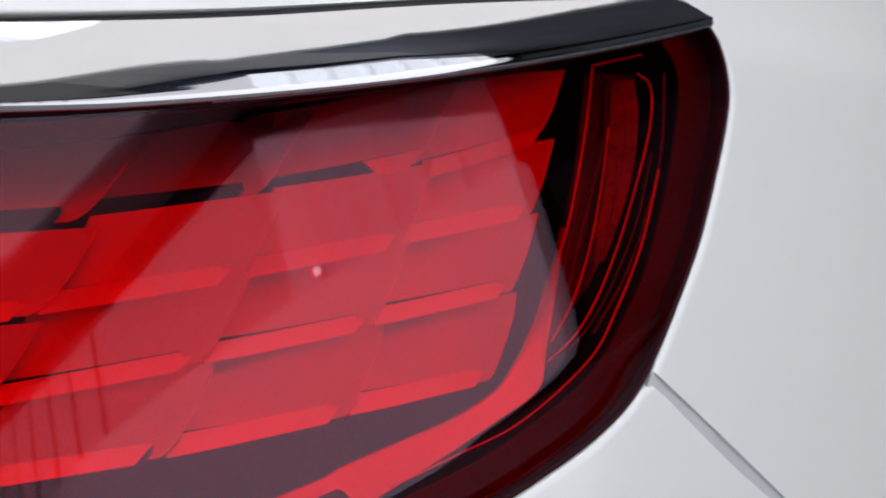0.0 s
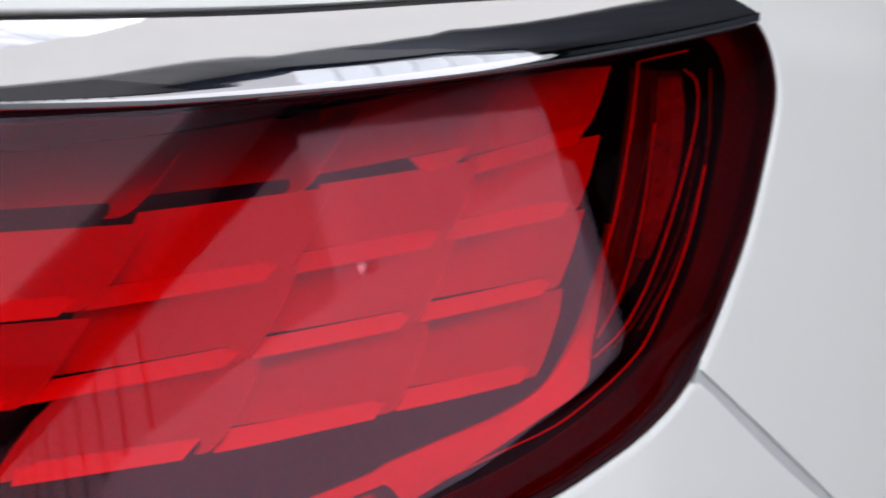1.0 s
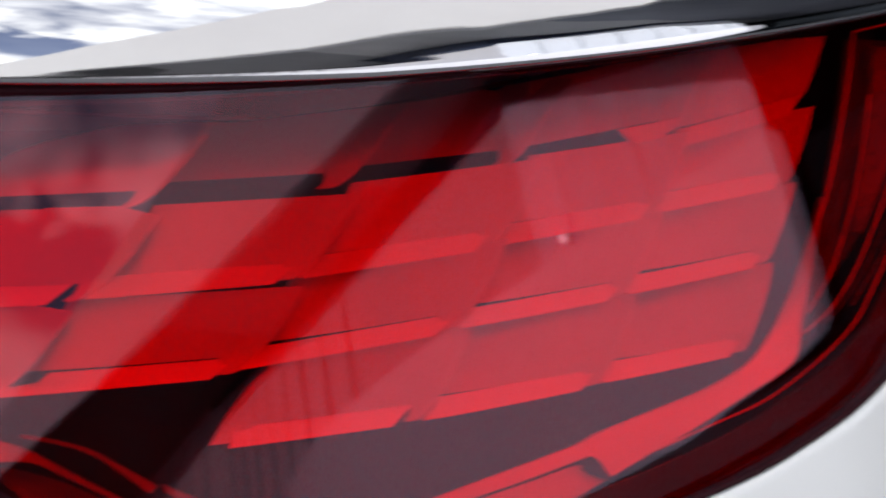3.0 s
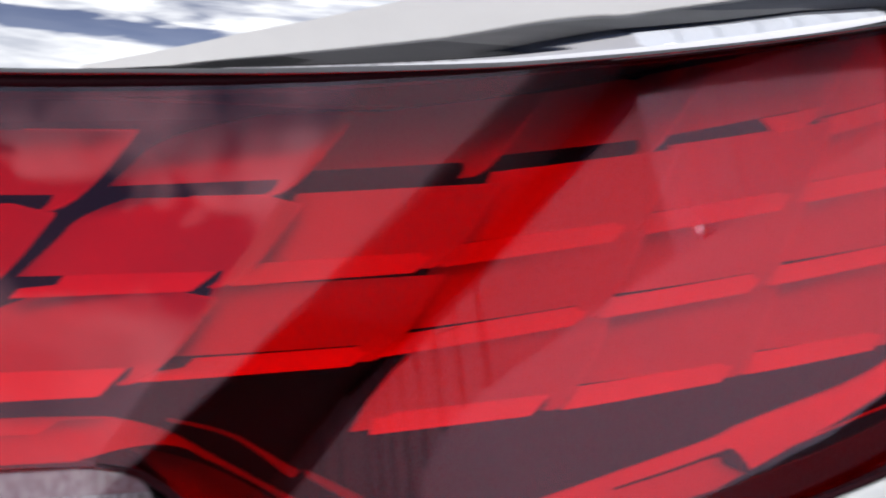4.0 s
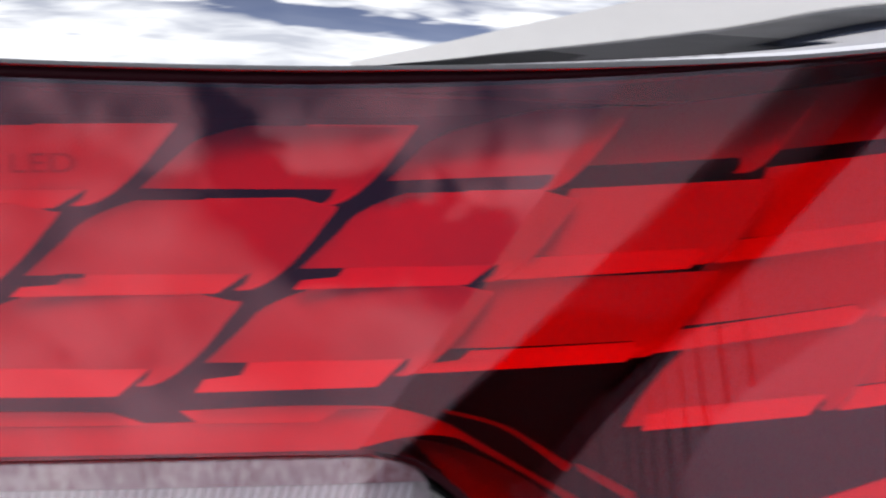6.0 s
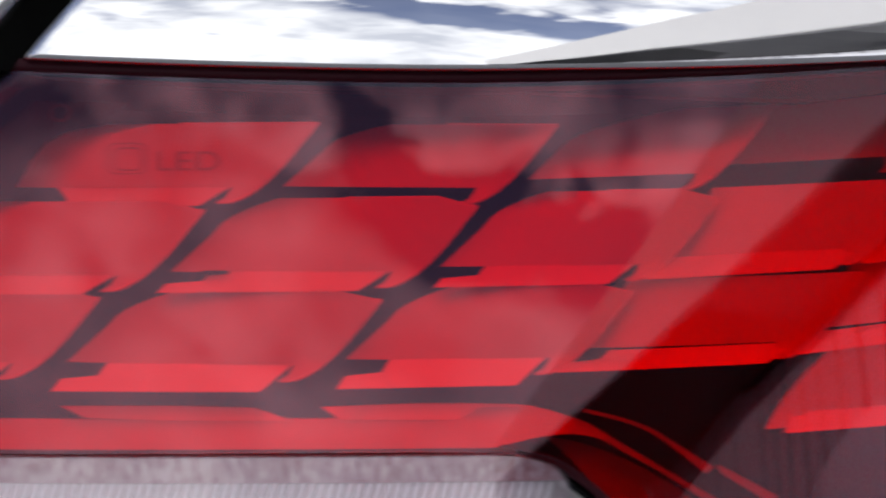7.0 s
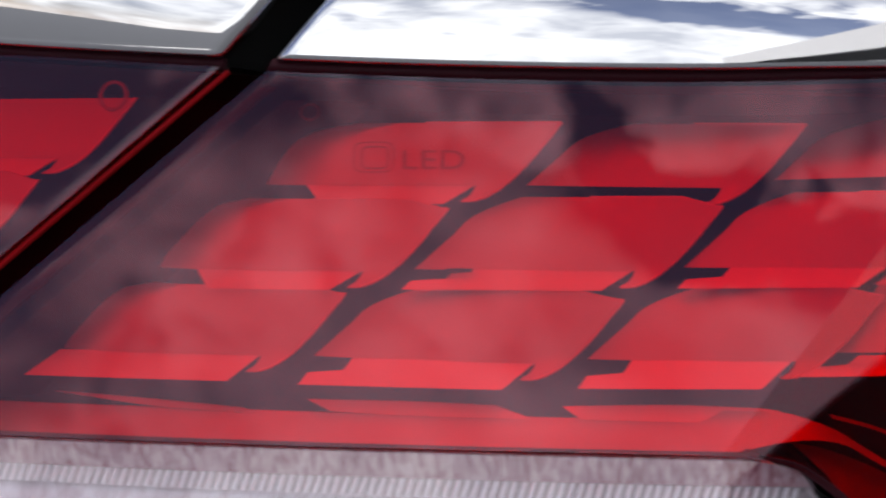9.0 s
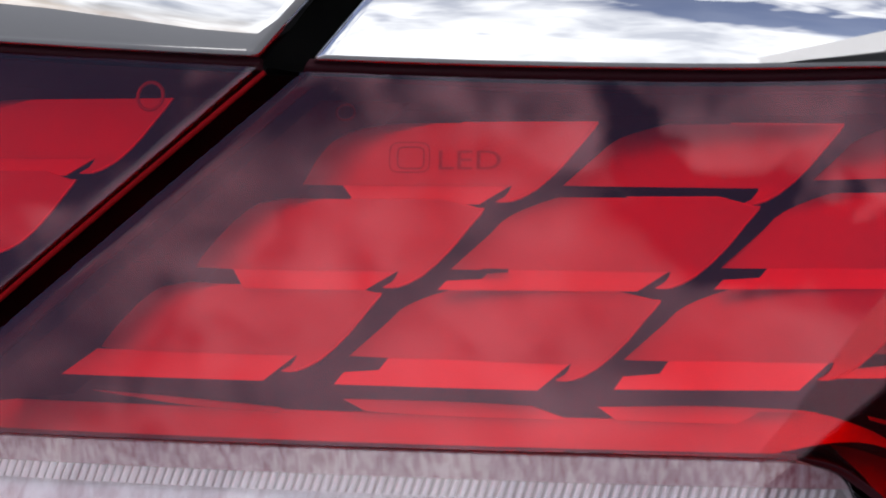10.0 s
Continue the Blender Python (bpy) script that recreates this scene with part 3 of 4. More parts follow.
def make_panel(lamp, r, tips, c, step=True, inset=8.0):
    """One tile-like panel with its bright lower step and a pale bead for its lit edge; it tucks in behind the panel
    that it follows.
    """
    tip, top = tips[c]
    before = tips[c - 1] if c and tip > -100 else None
    k = lean_at(tip)
    snug = before is not None and before[0] > 45
    width = tip - before[0] if before is not None else 58.0
    m = 0.45 * (top - before[1]) / width if before is not None else 0.0
    m = 0.05 if r == 3 and before is None else m * (2.0 if r == 0 else float(np.interp(tip, [110, 165, 220], [1.0, 1.4, 2.0])))
    dark = r == 0 and 60 < tip < 250
    full = 15 + 1.7 * min(1.0, max(0.0, (tip - 60) / 120)) if r in (1, 2) else (18.6 if r == 3 else 15.0)
    if dark:
        full = {2: 13.0, 3: 11.5, 4: 10.5, 5: 11.0}[c]
    up = {2: 3.0, 3: 6.0, 4: 9.0, 5: 6.0}[c] if dark else 0.0       # the dark ones run up under the hood
    tail = 1.5 if r == 0 and tip > 250 else 3.9
    grow = 18.9 / (full + tail)

    def left_edge(h):
        if snug:
            return width + k * right_edge(h * grow) - 0.5
        if before is None:
            return float(np.interp(h, [0, 0.7, 1.8, 4.5, 9, 15, 24 if r == 3 else 20], [51, 57, 62, 67.5, 71.2, 74.5, 80] if r < 3 else [47, 48.5, 51, 55.5, 61.5, 67.2, 74]))
        return width - 3.4 + 12.6 * (h / 15.7) - 5.0 * max(0.0, 1 - h / 15) - 9.0 * max(0.0, 1 - h / 5) ** 2

    def z_at(u, h):
        low = {3: -0.5, 4: -1.0, 5: -0.4, 6: 0.4}.get(c, 1.0) if r == 0 and tip > 0 else 1.0
        flat = low + (1.0 - low) * min(1.0, h / full)
        z = top + m * flat * (u - tip) - h
        if r in (1, 2) and tip < 80:                   # the upper edge dips at the tip
            z += (2.2 if r == 1 else 1.7) * min(1.0, max(0.0, (tip - u - 1.5) / 8.0)) * max(0.0, 1 - h / 6.0)
        if r == 0 and tip > -100:
            z = min(z, hood_z(u) - 0.4 - 0.02 * h)
        return z

    def off_at(s, h):
        off = panel_off(h) - 0.25 * max(0.0, h - full) + ({2: 3.0, 3: 6.0, 4: 6.0, 5: 4.0}[c] if dark else 0.0)
        if r == 3:                                     # tucked under the steps above
            off += 1.4 * max(0.0, 1 - h / 6.0)
        if r == 0 and tip > 20:                        # its upper edge rolls back under the hood
            off += 5.5 * float(np.interp(tip, [33, 86, 138, 189, 243, 294], [0.3, 1.0, 1.9, 2.1, 1.1, 0.1])) * max(0.0, 1 - h / (14.0 if tip > 120 else 10.0)) ** 2 * min(1.0, max(0.0, (1.0 - s) / 0.22))
        if before is None:
            return off + (0.0 if r == 3 else 5.0) * max(0.0, 1 - s / 0.25) ** 2
        return off + (6.0 if snug else 4.0) * (1 - s) ** 3

    claw = 0.83 if snug else 0.885

    def face(s, v):
        hm = full + tail * min(1.0, max(0.0, (s - claw) / (0.10 if snug else 0.06)))
        if r == 3 and before is None:                  # its left end wraps round the step
            hm += 3.4 * min(1.0, max(0.0, (0.15 - s) / 0.06))
        h = hm * v - (1 - v) * up
        a, b = -left_edge(h), -k * right_edge(h * grow)
        u = tip + a + (b - a) * s
        return u, z_at(u, h), off_at(s, h)
    ob = part("oled_panel", patch(face, 52, 14, 1.0), PANEL, lamp)
    # pale bead along the right edge, in place of its highlight
    edge = []
    for i in range(21):
        h = (full + tail - 0.3) * i / 20
        u = tip - k * right_edge(h * grow) - 0.2
        edge.append(S(u, z_at(u, h), off_at(1, h) + 0.1))
    part("panel_edge", tube(edge, 0.00035, 6), STEP, lamp)
    if tip < 80 and r < 3 and tip > -100:                  # another bead in place of the highlight on the thin upper edge
        ridge = [face(0.35 + 0.65 * i / 20, 0.0) for i in range(21)]
        part("panel_edge", tube([S(u, z + 0.1, off + 0.1) for u, z, off in ridge], 0.00022, 6), STEP, lamp)
    if step:
        low = full + (4.6 if snug else 4.4)
        if r == 2 and not snug:
            low = full + 6.0
        if r == 3:
            low = full + 4.4
        if dark:
            low = 15.4

        def bar(s, v):
            h = full - 0.1 + (low - full + 0.1) * v
            h += 0.5 * (1 - v) if r == 2 and snug else 0.0
            cut = 1.0 if v < 0.45 else 0.0                 # a notch over the pointed left end
            a = -(width + k * right_edge(min(h * grow, 18.9))) + 1.0 + (7.0 * cut if r == 2 and c == 3 else 0.0) if snug and inset == 8.0 else -left_edge(15) + (inset + 3.5 + 4.0 * v if r == 0 or before is None and r < 2 else (8.0 * cut + 2.5 - 4.5 * v if before is not None else 1.5 - 2.5 * v if r == 3 else 1.0 - 8.0 * v))
            b = -k * 19.0 - 8.0 * v if snug else -k * 21.0 - 7.5 * v
            u = tip + a + (b - a) * s
            tuck = 1.2 * max(0.0, 1 - s / 0.4) ** 2 if snug else 0.0
            return u, z_at(u, h), (18.9 - 0.5 * v if r == 0 and tip > 200 else 20.6 - 0.8 * v if r == 0 else 20.6 - 2.7 * v) + tuck
        part("reflector_step", patch(bar, 16, 9, 0.8), STEP, lamp, "bright satin step below a panel")
    return ob


RIM = np.array([smooth_curve(OUT[6:])(i / 80) for i in range(81)])


def make_lens(name, lamp, top, low, mat, thick=2.6, off=0.0, label="", bevel=0):
    """A moulded lens whose rim rolls back into the housing."""
    def fn(s, v):
        s = s ** 1.2 if bevel >= 0 else 1 - (1 - s) ** 1.2
        p, q = top(s), low(s)
        w = p * (1 - v) + q * v
        roll = 0.0
        side = s * 420 if bevel > 0 else (1 - s) * 370 if bevel < 0 else 99.0
        roll += 0.10 * max(0.0, 2 - side) ** 2 if bevel >= 0 else 0.05 * max(0.0, 2.0 - side) ** 2
        if s > 0.42 and bevel >= 0:
            near = float(np.min(np.hypot(RIM[:, 0] - w[0], RIM[:, 1] - w[1])))
            x = float(np.interp(w[0], [140, 164, 180, 200, 226, 255], [5.0, 8.0, 11.0, 15.0, 19.2, 18.7])) - near    # beyond this crease the lens falls back to its rim
            fall = 0.13 * (x + math.sqrt(x * x + 2.0))
            k = min(1.0, max(0.0, (-26 - w[1]) / 28))
            roll += fall * k * k * (3 - 2 * k)
        return w[0], w[1], off + roll
    return part(name, patch(fn, 150, 46, thick), mat, lamp, label)


def make_housing(top, low, depth, label):
    """An open-fronted black bowl behind a lens."""
    front, back = [], []
    n, m = 90, 14
    for i in range(n + 1):
        p, q = top(i / n), low(i / n)
        d = (q - p) / max(1.0, float(np.linalg.norm(q - p)))
        f, b = [], []
        for j in range(m + 1):
            v = j / m
            if v < 0.25:
                k, off = 0.0, 7.5 + (depth - 7.5) * v / 0.25
            elif v > 0.75:
                k, off = 1.0, 12.0 + (depth - 12.0) * (1 - v) / 0.25
            else:
                k, off = (v - 0.25) / 0.5, depth
            a, c = p + d * 0.8, q - d * 0.8
            w = a * (1 - k) + c * k
            f.append(S(w[0], w[1], off))
            w = (p - d * 0.6) * (1 - k) + (q + d * 0.6) * k
            b.append(S(w[0], w[1], off + (2.0 if 0.25 <= v <= 0.75 else 0.0)))
        front.append(f)
        back.append(b)
    ob = part("tail_lamp", slab(front, back), BLACK, car, label)
    return ob


lamp = make_housing(TOP_LINE, HOUSE_LOW, 44, "red tail lamp with rows of tile-like panels behind its lens")
make_lens("lens", lamp, TOP_LINE, LOW_LINE, LENS, label="glossy red transparent lens", bevel=1)

for r, tips in enumerate(TIPS):
    for c in range(len(tips)):
        make_panel(lamp, r, tips, c, step=not (r == 0 and c in (1, 2, 3, 4)), inset=30.0 if (r, c) == (0, 5) else 8.0)

# dim red inner wall along the slanted end
part("inner_wall", patch(lambda s, v: (gap_u(13 - 74 * s, 9 + 17 * v), 13 - 74 * s, 10 + 22 * v), 30, 4, 0.8), GASKET, lamp, "dim inner wall along the slanted end")
part("lens_border", patch(lambda s, v: (gap_u(16 - 80 * s, 1.0 + 3.5 * v), 16 - 80 * s, 3.5 + 1.0 * v), 30, 3, 0.8), GASKET, lamp, "dark maroon border under the lens beside the gap")
part("screw_boss", tube([S(-86.6 + 2.3 * math.cos(a), 10.2 + 1.9 * math.sin(a), 16.0) for a in (0.26 * i for i in range(24))], 0.0003, 6, True), DULLRED, lamp, "faint round boss behind the lens")

# black hood, added to shade the upper row; it comes down to the panels towards the flank
def hood(s, v):
    u = -60 + 345 * s
    front = float(np.interp(u, [60, 110], [15.0, 5.5]))
    return u, hood_z(u), front + (33 - front) * v


part("hood", patch(hood, 80, 4, 1.0), BLACK, lamp, "black hood added to shade the upper row")

# dark strip behind the lens's lower edge, for the shadow below the ledge
part("lip_shade", patch(lambda s, v: (-192 + 212 * s, -65.3 - 1.3 * v, 3.2 + 0.4 * v), 60, 2, 0.5), DULLRED, lamp)

# lower ledge and the hooked strips at its end
part("reflector_ledge", patch(lambda s, v: (gap_u(-60, 6) + 190 * s + (1 - s) * -11 * v, -61.6 - 7.4 * v, 22.6 - 5.1 * v), 60, 4, 1.0), LEDGE, lamp, "satin ledge over the reversing lamp")

for a, b, o in (([(6, -59.4), (18, -59.3), (27.5, -59.5), (34.2, -61.2), (39.6, -63.2), (44.9, -66.4), (50.2, -69.6), (58.2, -74.4), (67.6, -79.8), (80, -87)],
                 [(6, -69), (16, -67.8), (26, -65.6), (34, -64.8), (40.8, -65.8), (46, -68.6), (50.2, -70.9), (58.2, -75.5), (67, -81.2), (79, -88)], 20),
                ([(38, -59.6), (47, -61.8), (54, -64.4), (59.2, -67.5), (68.9, -73.6)], [(38, -60.0), (47, -62.3), (53, -64.7), (58, -68.0), (66.4, -74.6)], 21),
                ([(69.9, -73.1), (76, -76.2), (84, -80.6)], [(70.2, -74.6), (75, -77.6), (83, -82.4)], 21)):
    face = between(smooth_curve(a), smooth_curve(b), o, o - 3)

    def strip(s, v, face=face, first=o == 20):
        u, z, off = face(s, v)
        k = max(0.0, 1 - s / 0.45) if first else 0.0
        return u, z, off * (1 - k) + (24 - 6.5 * v) * k
    part("reflector_strip", patch(strip, 40, 4, 0.8), LEDGE, lamp)
part("inner_shelf", patch(between(smooth_curve([(30, -67), (38, -68.5), (50, -73), (62, -80), (72, -88)]), smooth_curve([(36, -72), (40, -77), (44, -83), (48, -90), (52, -96)]), 26, 16), 24, 4, 0.8), REDEDGE, lamp)

# black partition between this lamp and the reversing lamp, added to block stray light
SPLIT = smooth_curve([(18, -66.9), (27.4, -68.6), (32.2, -71.2), (37.0, -75.0), (41.3, -79.6), (45.2, -86.4), (51.0, -97.8)])
part("partition", patch(lambda s, v: (*SPLIT(s), 3.4 + 34 * v), 40, 4, 0.8), BLACK, lamp, "black partition added to block light from the reversing lamp")

# reflections of the panel ends in the ledge, built as bright strips
for a, b in (([(-152, -58.7), (-130, -59.6), (-103, -61.2)], [(-142, -59.5), (-125, -61.2), (-97, -62.3)]),
             ([(-86, -58.8), (-60, -58.7), (-40, -59.2)], [(-80, -61.2), (-60, -61.8), (-31, -61.9)]),
             ([(-24, -59.1), (0, -58.4), (20, -58.8), (27, -59.4)], [(-19.5, -61.8), (0, -62.0), (18, -62.0), (27, -62.2)])):
    part("reflector_strip", patch(between(smooth_curve(a), smooth_curve(b), 23.5, 22.0), 30, 3, 0.8), STEP, lamp, "pointed bright strip that stands in for a reflection in the ledge")

# dark rim where the lens ends round the corner of the reversing lamp
part("rim_trim", patch(between(smooth_curve([(20, -65.3), (28.0, -66.9), (33.1, -69.8), (38.2, -73.8), (42.8, -78.6), (47.0, -85.8), (53.0, -97.2)]),
                               smooth_curve([(20, -66.1), (27.2, -68.3), (32.0, -71.2), (36.8, -75.0), (41.0, -79.8), (44.9, -86.6), (50.6, -97.8)]), -0.2, 0.3), 40, 4, 2.6), GASKET, lamp, "dark red rim round the reversing lamp")

# broad reflector band that follows the lamp's lower corner
BAND_IN = smooth_curve([(112, -89), (133.7, -84.2), (156.9, -78.9), (182.5, -73.2), (190, -70.6), (208.3, -66.2), (228.8, -61.3), (244.5, -55.6), (253.3, -49), (263.2, -38.1), (269.8, -28.5), (276, -19), (281.5, -9)])
BAND_OUT = smooth_curve([(160, -93.5), (180, -85.5), (203.3, -76.8), (223.6, -69.6), (241.2, -62.8), (252, -58.8), (259.5, -54.6), (261.8, -49.2), (264, -42.8), (267.6, -34.8), (272.6, -23), (278.5, -9)])
part("reflector_band", patch(between(BAND_IN, BAND_OUT, 22, 18), 80, 6, 1.0), STEP, lamp, "broad satin reflector round the lower corner")

part("band_slot", patch(between(smooth_curve([(149.5, -82.6), (165.5, -79.4), (181.1, -76.0), (185.6, -75.7), (191.2, -82.4)]), smooth_curve([(149.4, -83.1), (165.5, -80.0), (179.9, -77.2), (182.5, -79.3), (190.6, -82.9)]), 17.0, 17.0), 40, 2, 0.6), BLACK, lamp, "dark slot and step in the reflector band")

# upright light guide at the flank end: a dark body edged by thin bright arcs
def arc(pts, off, rad, mat, label=""):
    c = smooth_curve(pts)
    part("light_guide", tube([S(*c(i / 50), off) for i in range(51)], rad, 8), mat, lamp, label)


arc([(322, 39.7), (327.3, 36.3), (325.3, 27), (319.1, 16), (308.2, 0), (298.1, -14), (285.8, -28.9), (273.8, -40), (260.7, -47.3)], 15, 0.00028, GUIDE, "thin bright edge of the upright light guide")
arc([(323.6, 45.8), (299.5, 41.2), (298, 40), (291.8, 26), (283.5, 8.6), (274.6, -8.3), (267.4, -19.8), (261.1, -34.2), (257, -46.9)], 13, 0.00034, GUIDE, "thin bright edge of the upright light guide")
arc([(312.7, 38.7), (304.7, 17.7), (294, 0), (283.7, -17.1), (275.6, -32)], 20, 0.0004, MIDRED)
arc([(332.1, 40), (324.2, 17.8), (312.4, -2), (296.6, -22.5), (277.9, -40.1)], 12, 0.0004, MIDRED)
arc([(289.5, 8), (281, -8), (274, -22), (268, -36)], 17, 0.0004, MIDRED)
arc([(306, 22), (298, 4), (288, -15), (277, -31), (266, -42)], 18, 0.00028, GUIDE)
arc([(320, 14), (308, -6), (295, -22), (281, -36), (268, -45)], 14, 0.00025, MIDRED)
arc([(314, 26), (305, 6), (294, -12), (282, -27)], 16, 0.00022, MIDRED)
arc([(194.8, -74.8), (217.2, -69), (242.4, -62), (271.3, -47.1), (285.6, -33.4), (301.6, -14), (315.6, 8.6)], 8.6, 0.0003, GUIDE, "thin red line along the bezel")
part("guide_body", patch(between(smooth_curve([(308, 40), (301, 24), (292, 4), (280, -20), (266, -44)]), smooth_curve([(330, 40), (323, 17), (309, -5), (293, -24), (266, -45)]), 25, 23), 40, 8, 1.0), DARKRED, lamp, "dark red upright light guide body")
part("guide_blade", patch(between(smooth_curve([(315.3, 37.5), (310, 22), (302.8, 3.5), (290, -19)]), smooth_curve([(322.5, 37.8), (320, 24), (310, 3.5), (292, -20)]), 21, 17), 30, 3, 0.8), MIDRED, lamp)

# dark bezel under the lens rim
BEZ_IN = smooth_curve([(318, 50), (324, 48), (329.8, 44), (331, 36), (326, 24), (317.8, 8.6), (309, -7), (299, -22.4), (288, -34), (276.8, -44.5), (267, -50.8), (256.3, -55.8), (241, -62.5), (225, -68.3), (193.9, -76.9), (160, -84), (120, -89)])
BEZ_MID = smooth_curve([(337, 57.5)] + [shift_out(i, 1.0) for i in range(0, 15)] + [(118, -95)])


def bezel(s, v):
    """A sloping border under the edge of the lens."""
    k = 0.26 + 0.74 * min(1.0, v / 0.6)
    p, off = BEZ_IN(s) * (1 - k) + BEZ_MID(s) * k, 10.5 - 3.4 * k
    off -= 6.0 * max(0.0, (v - 0.6) / 0.4)
    return p[0], p[1], off


part("bezel", patch(bezel, 90, 10, 0.8), BEZEL, lamp, "dark red border under the lens rim")

# dark seal round the edge of the lens
edge = smooth_curve([shift_out(i, 0.9) for i in range(0, 15)])
part("lens_seal", tube([S(*edge(i / 120), 0.5) for i in range(121)], 0.0009, 8), GASKET, lamp, "dark maroon seal round the lens")


# reversing lamp below
def rev_top(s):
    return np.array([-193.5 + 224 * s, -66.6 - 3.6 * max(0.0, (s - 0.94) / 0.06) ** 2])


def rev_low(s):
    return np.array([-230.0 + 272 * s, -97.0])


make_lens("reversing_lens", lamp, rev_top, rev_low, CLEAR, 2.2, 0.4, "clear reversing lamp lens")
def reversing_bowl(s, v):
    """Upright behind the flutes, then sloping out below them."""
    k = max(0.0, (v - 0.25) / 0.75)
    return -222 + (253 + 5 * math.sqrt(v)) * s, -73.0 - 4.6 * min(1.0, v / 0.25) - 20 * k, 11.4 - 5.0 * k


part("reversing_reflector", patch(reversing_bowl, 40, 12, 1.0), FROST, lamp, "frosted white reflector of the reversing lamp")
part("frosted_strip", patch(lambda s, v: (-202 + (225 + 9 * math.sqrt(v)) * s, -66.9 - 6.6 * v, 4.5 + 3.5 * v), 60, 3, 1.0), STREAK, lamp, "frosted upper strip of the reversing lamp")


def make_ribs():
    """A row of upright flutes; each leans with the lamp's slanted end."""
    bm = bmesh.new()
    prof = [(-0.66, 1.6), (-0.42, 0.4), (0.0, 0.0), (0.42, 0.4), (0.66, 1.6)]
    grid = []
    for z, lean in ((0.0, 0.0), (-4.0, -1.2)):
        grid.append([bm.verts.new((x / 1000 + lean / 1000, d / 1000, z / 1000)) for x, d in prof])
    for i in range(4):
        bm.faces.new((grid[0][i], grid[0][i + 1], grid[1][i + 1], grid[1][i]))
    for g in grid:
        bm.faces.new(g)
    bm.faces.new((grid[0][0], grid[1][0], grid[1][4], grid[0][4]))
    finish(bm, 60)
    me = bpy.data.meshes.new("rib")
    bm.to_mesh(me)
    bm.free()
    me.materials.append(RIBWHITE)
    for i in range(113):
        u = -212 + 2.15 * i
        ob = new("rib", me)
        ob.parent = lamp
        p = S(u, -73.6, 8.0)
        a = u / 1000 / RAD
        ob.matrix_basis = Matrix.Translation(p) @ Matrix.Rotation(a, 4, "Z") @ Matrix.Rotation(radians(-14), 4, "X")


# grey sheet put behind the flutes to darken their gaps
part("rib_bed", patch(lambda s, v: (-216 + (246 + 3 * v) * s, -73.4 - 4.4 * v, 9.6), 40, 2, 0.6), RIBBED, lamp, "grey bed that darkens the gaps between the flutes")
make_ribs()

# gasket between chrome and lens
part("gasket", patch(lambda s, v: ((-92 + 434 * s) - 1.5 * v * (1 - s), chrome_low(-92 + 434 * s) + 0.7 - lip_drop(-92 + 434 * s) - (3.8 - lip_drop(-92 + 434 * s)) * v, 1.0 - 1.0 * math.sin(v * math.pi)), 140, 6, 2.0), GASKET, lamp, "dark glossy gasket under the chrome")


# grey tube put in as the thin highlight on the gasket
part("bead", tube([S(u, chrome_low(u) - 2.3, 0.1) for u in (150 + 1.9 * i for i in range(100))], 0.0002, 6), TRIMSEAL, lamp, "fine grey line that stands in for the gasket's highlight")


# ============ lamp on the boot lid ============
BOOT_TOP = smooth_curve([(-470, 44), (-330, 36), (-230, 29), (-172.5, 24.9), (-140, 22.9), (-105, 20.6)])
BOOT_LOW = smooth_curve([(-470, -69), (-400, -69.5), (-330, -69.8), (-270, -69.8), (-240, -69.8), (-209.5, -69.8)])
boot_lamp = make_housing(BOOT_TOP, BOOT_LOW, 44, "red tail lamp on the boot lid beside the black gap")
make_lens("lens", boot_lamp, BOOT_TOP, BOOT_LOW, LENS, label="glossy red transparent lens", bevel=-1)
for r, tips in enumerate(BOOT_TIPS):
    for c in range(len(tips)):
        make_panel(boot_lamp, r, tips, c)
part("lens_edge", tube([S(gap_u(19.5 - 4.4 * i, -10.5), 19.5 - 4.4 * i, 1.5) for i in range(21)], 0.0007, 8), REDEDGE, boot_lamp, "bright red cut edge of the lens")
part("gasket", patch(lambda s, v: (-470 + 366 * s, chrome_low(-470 + 366 * s) + 0.2 - 3.3 * v, 1.0 - 1.0 * math.sin(v * math.pi)), 100, 6, 2.0), GASKET, boot_lamp, "dark glossy gasket under the chrome")


# ============ marks ============
def make_lettering(text, u0, z0, height, parent):
    cu = bpy.data.curves.new("lettering", "FONT")
    cu.body = text
    cu.size = 1.0
    cu.extrude = 0.0
    tmp = bpy.data.objects.new("lettering", cu)
    scene.collection.objects.link(tmp)
    bpy.context.view_layer.update()
    me = bpy.data.meshes.new_from_object(tmp.evaluated_get(bpy.context.evaluated_depsgraph_get()))
    bpy.data.objects.remove(tmp)
    bm = bmesh.new()
    bm.from_mesh(me)
    bpy.data.meshes.remove(me)
    k = height / 0.72
    for v in bm.verts:
        u, z = u0 + v.co.x * k * 1.42, z0 + v.co.y * k
        v.co = S(u, z, panel_off(row_z(0, u) - z) - 0.18)
    return part("lettering", bm, EMBOSS, parent, "embossed letters on a panel")


def ring_on_panel(cu, cz, ru, rz, width, squareness, parent, off=None, name="mark"):
    pts = []
    n = 48
    for i in range(n):
        a = 2 * math.pi * i / n
        c, s = math.cos(a), math.sin(a)
        e = 2 / squareness
        u, z = cu + ru * math.copysign(abs(c) ** e, c), cz + rz * math.copysign(abs(s) ** e, s)
        o = (panel_off(row_z(0, u) - z) - 0.1) if off is None else off
        pts.append(S(u, z, o))
    return part(name, tube(pts, width / 2000, 6, True), EMBOSS, parent)


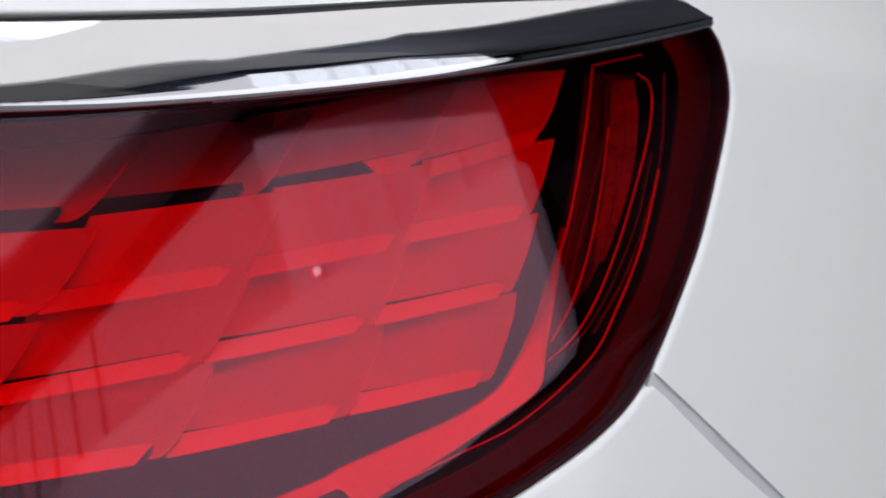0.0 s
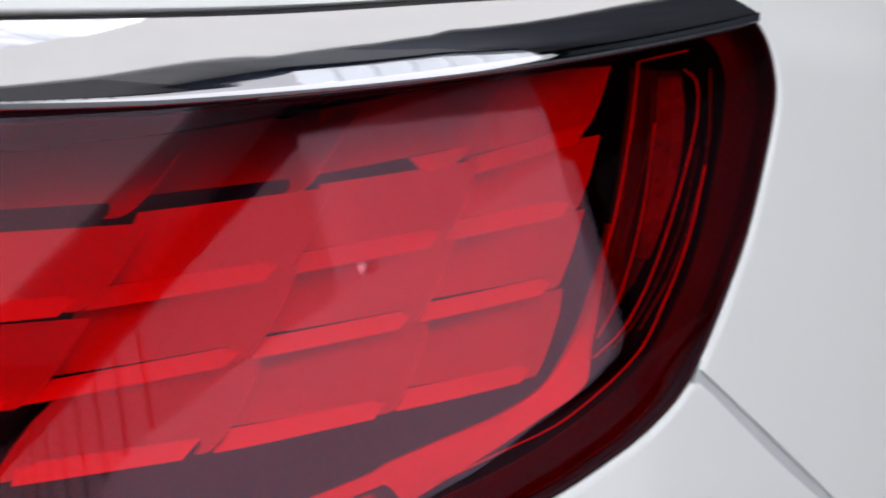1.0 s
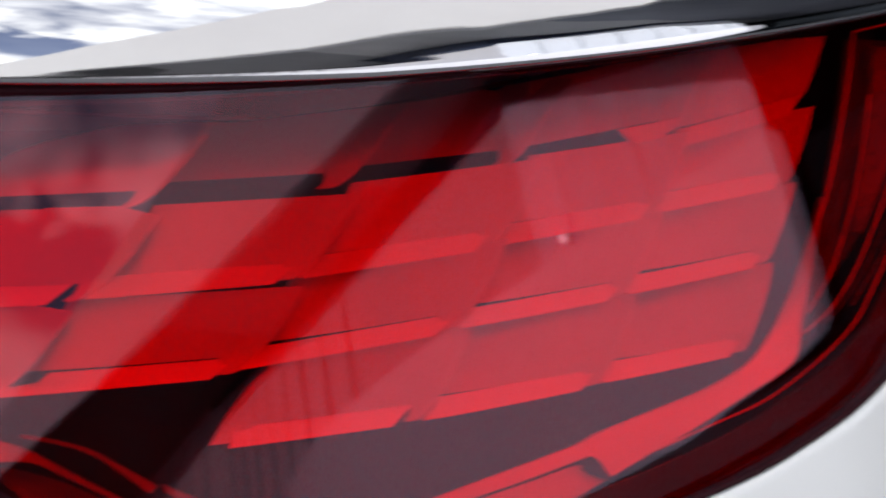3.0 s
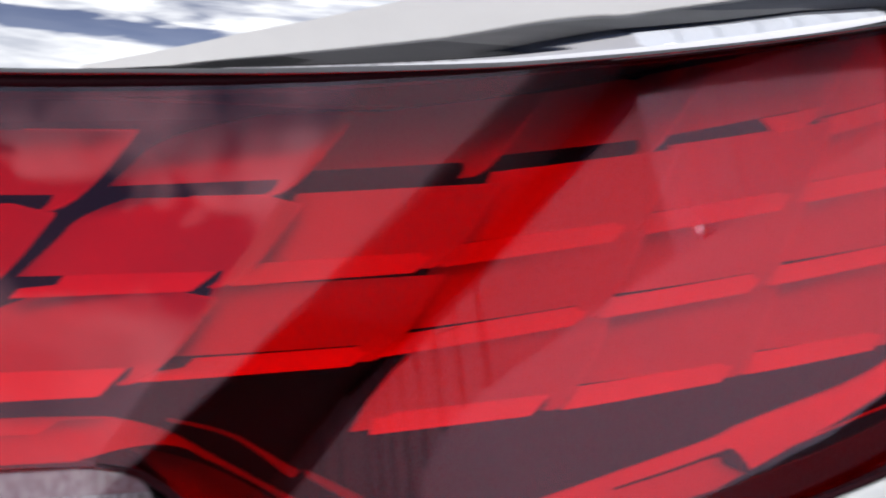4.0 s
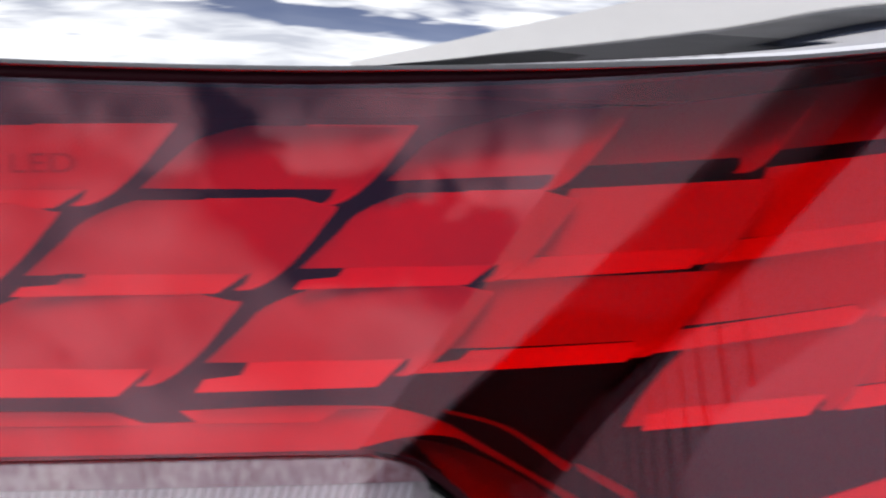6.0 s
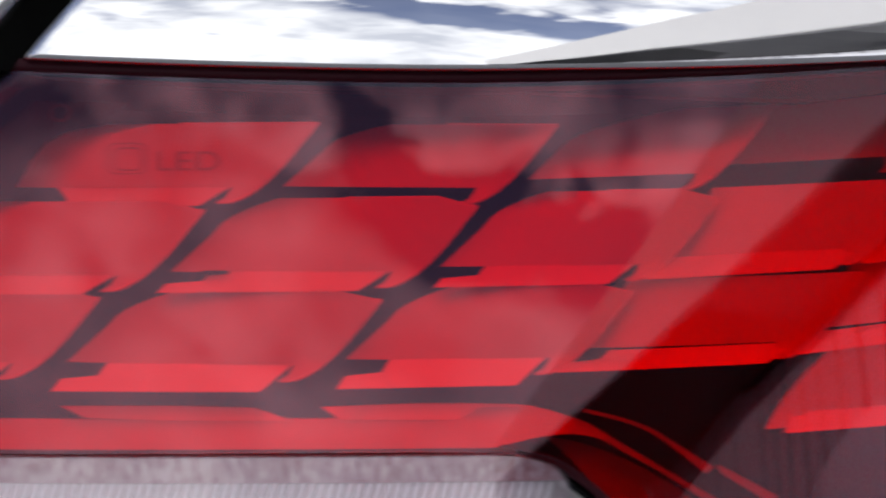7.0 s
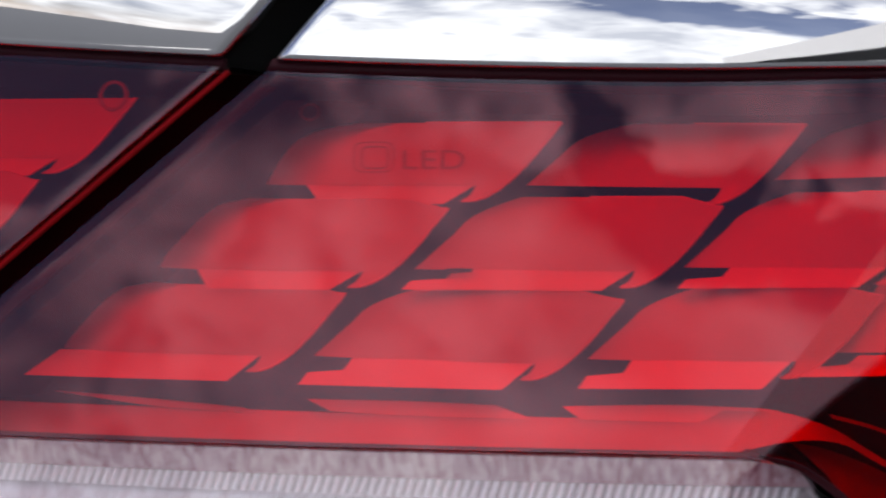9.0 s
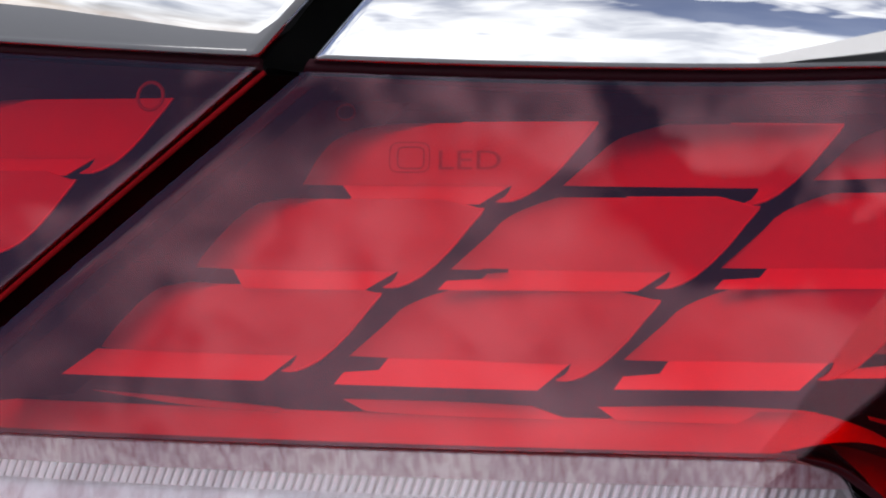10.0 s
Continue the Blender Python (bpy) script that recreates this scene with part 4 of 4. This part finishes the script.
slot = smooth_curve([(-54.2, -27.9), (-51.5, -26.9), (-45.6, -26.9)]), smooth_curve([(-54.0, -28.1), (-50.5, -28.0), (-45.7, -27.7)])
part("slot", patch(between(*slot, 18.6, 18.6), 12, 2, 0.6), BLACK, lamp, "narrow dark slot under a panel")
make_lettering("LED", -64.3, -3.5, 4.8, lamp)
ring_on_panel(-70.6, -0.7, 3.3, 2.6, 0.4, 4.5, lamp)
ring_on_panel(-70.9, -0.6, 5.0, 3.6, 0.3, 4.5, lamp)
ring_on_panel(-136.4, 14.4, 3.4, 3.4, 0.9, 2.0, boot_lamp, 12.0)


# ============ the rest of the car, out of sight behind its tail ============
def make_shell():
    """White lower body and glazed cabin, lofted along the car."""
    mid, n = -0.33, 28

    def ring(y, half, z0, z1, p):
        out = []
        for k in range(n):
            a = 2 * math.pi * k / n
            c, q = math.cos(a), math.sin(a)
            out.append(Vector((mid + half * math.copysign(abs(c) ** p, c), y, (z0 + z1) / 2 + (z1 - z0) / 2 * math.copysign(abs(q) ** p, q))))
        return out

    def loft(rings):
        bm = bmesh.new()
        vs = [[bm.verts.new(p) for p in r] for r in rings]
        for r, q in zip(vs, vs[1:]):
            for k in range(n):
                bm.faces.new((r[k], r[(k + 1) % n], q[(k + 1) % n], q[k]))
        bm.faces.new(vs[0])
        bm.faces.new(vs[-1])
        finish(bm, 50)
        return bm
    part("body_shell", loft([ring(0.60, 0.84, 0.40, 1.06, 0.35), ring(0.72, 0.90, 0.30, 1.10, 0.35), ring(1.5, 0.94, 0.24, 1.08, 0.35),
                             ring(3.0, 0.94, 0.24, 1.02, 0.35), ring(4.3, 0.93, 0.24, 0.92, 0.35), ring(5.0, 0.86, 0.28, 0.82, 0.4),
                             ring(5.25, 0.66, 0.34, 0.72, 0.45)]), PAINT, car, "glossy white painted body")
    part("cabin", loft([ring(1.0, 0.74, 0.98, 1.06, 0.5), ring(1.45, 0.70, 0.98, 1.32, 0.5), ring(2.1, 0.66, 0.98, 1.43, 0.5),
                        ring(2.9, 0.66, 0.94, 1.42, 0.5), ring(3.8, 0.70, 0.9, 0.99, 0.5)]), GLAZING, car, "dark glazed cabin")
    part("roof", loft([ring(1.35, 0.60, 1.27, 1.32, 0.6), ring(2.1, 0.62, 1.40, 1.452, 0.6), ring(2.75, 0.62, 1.40, 1.455, 0.6),
                       ring(3.05, 0.60, 1.33, 1.385, 0.6)]), PAINT, car, "glossy white painted roof")


make_shell()


# ============ wheels that carry the car, out of sight under the tail ============
def make_wheel(x, y):
    bm = bmesh.new()
    prof = [(0.24, -0.11), (0.30, -0.125), (0.335, -0.10), (0.342, 0.0), (0.335, 0.10), (0.30, 0.125), (0.24, 0.11)]
    rings = []
    for i in range(40):
        a = 2 * math.pi * i / 40
        rings.append([bm.verts.new((w, r * math.cos(a), r * math.sin(a))) for r, w in prof])
    for i in range(40):
        r, q = rings[i], rings[(i + 1) % 40]
        for k in range(len(prof)):
            bm.faces.new((r[k], r[(k + 1) % len(prof)], q[(k + 1) % len(prof)], q[k]))
    finish(bm)
    tyre = part("wheel", bm, RUBBER, car, "black rubber tyre on a grey rim")
    tyre.location = (x, y, 0.342)
    bm = bmesh.new()
    bmesh.ops.create_cone(bm, cap_ends=True, segments=40, radius1=0.24, radius2=0.22, depth=0.2, matrix=Matrix.Rotation(math.pi / 2, 4, "Y"))
    finish(bm)
    part("rim", bm, CHROME, tyre)


for wx in (0.51, -1.17):
    for wy in (1.35, 4.15):
        make_wheel(wx, wy)
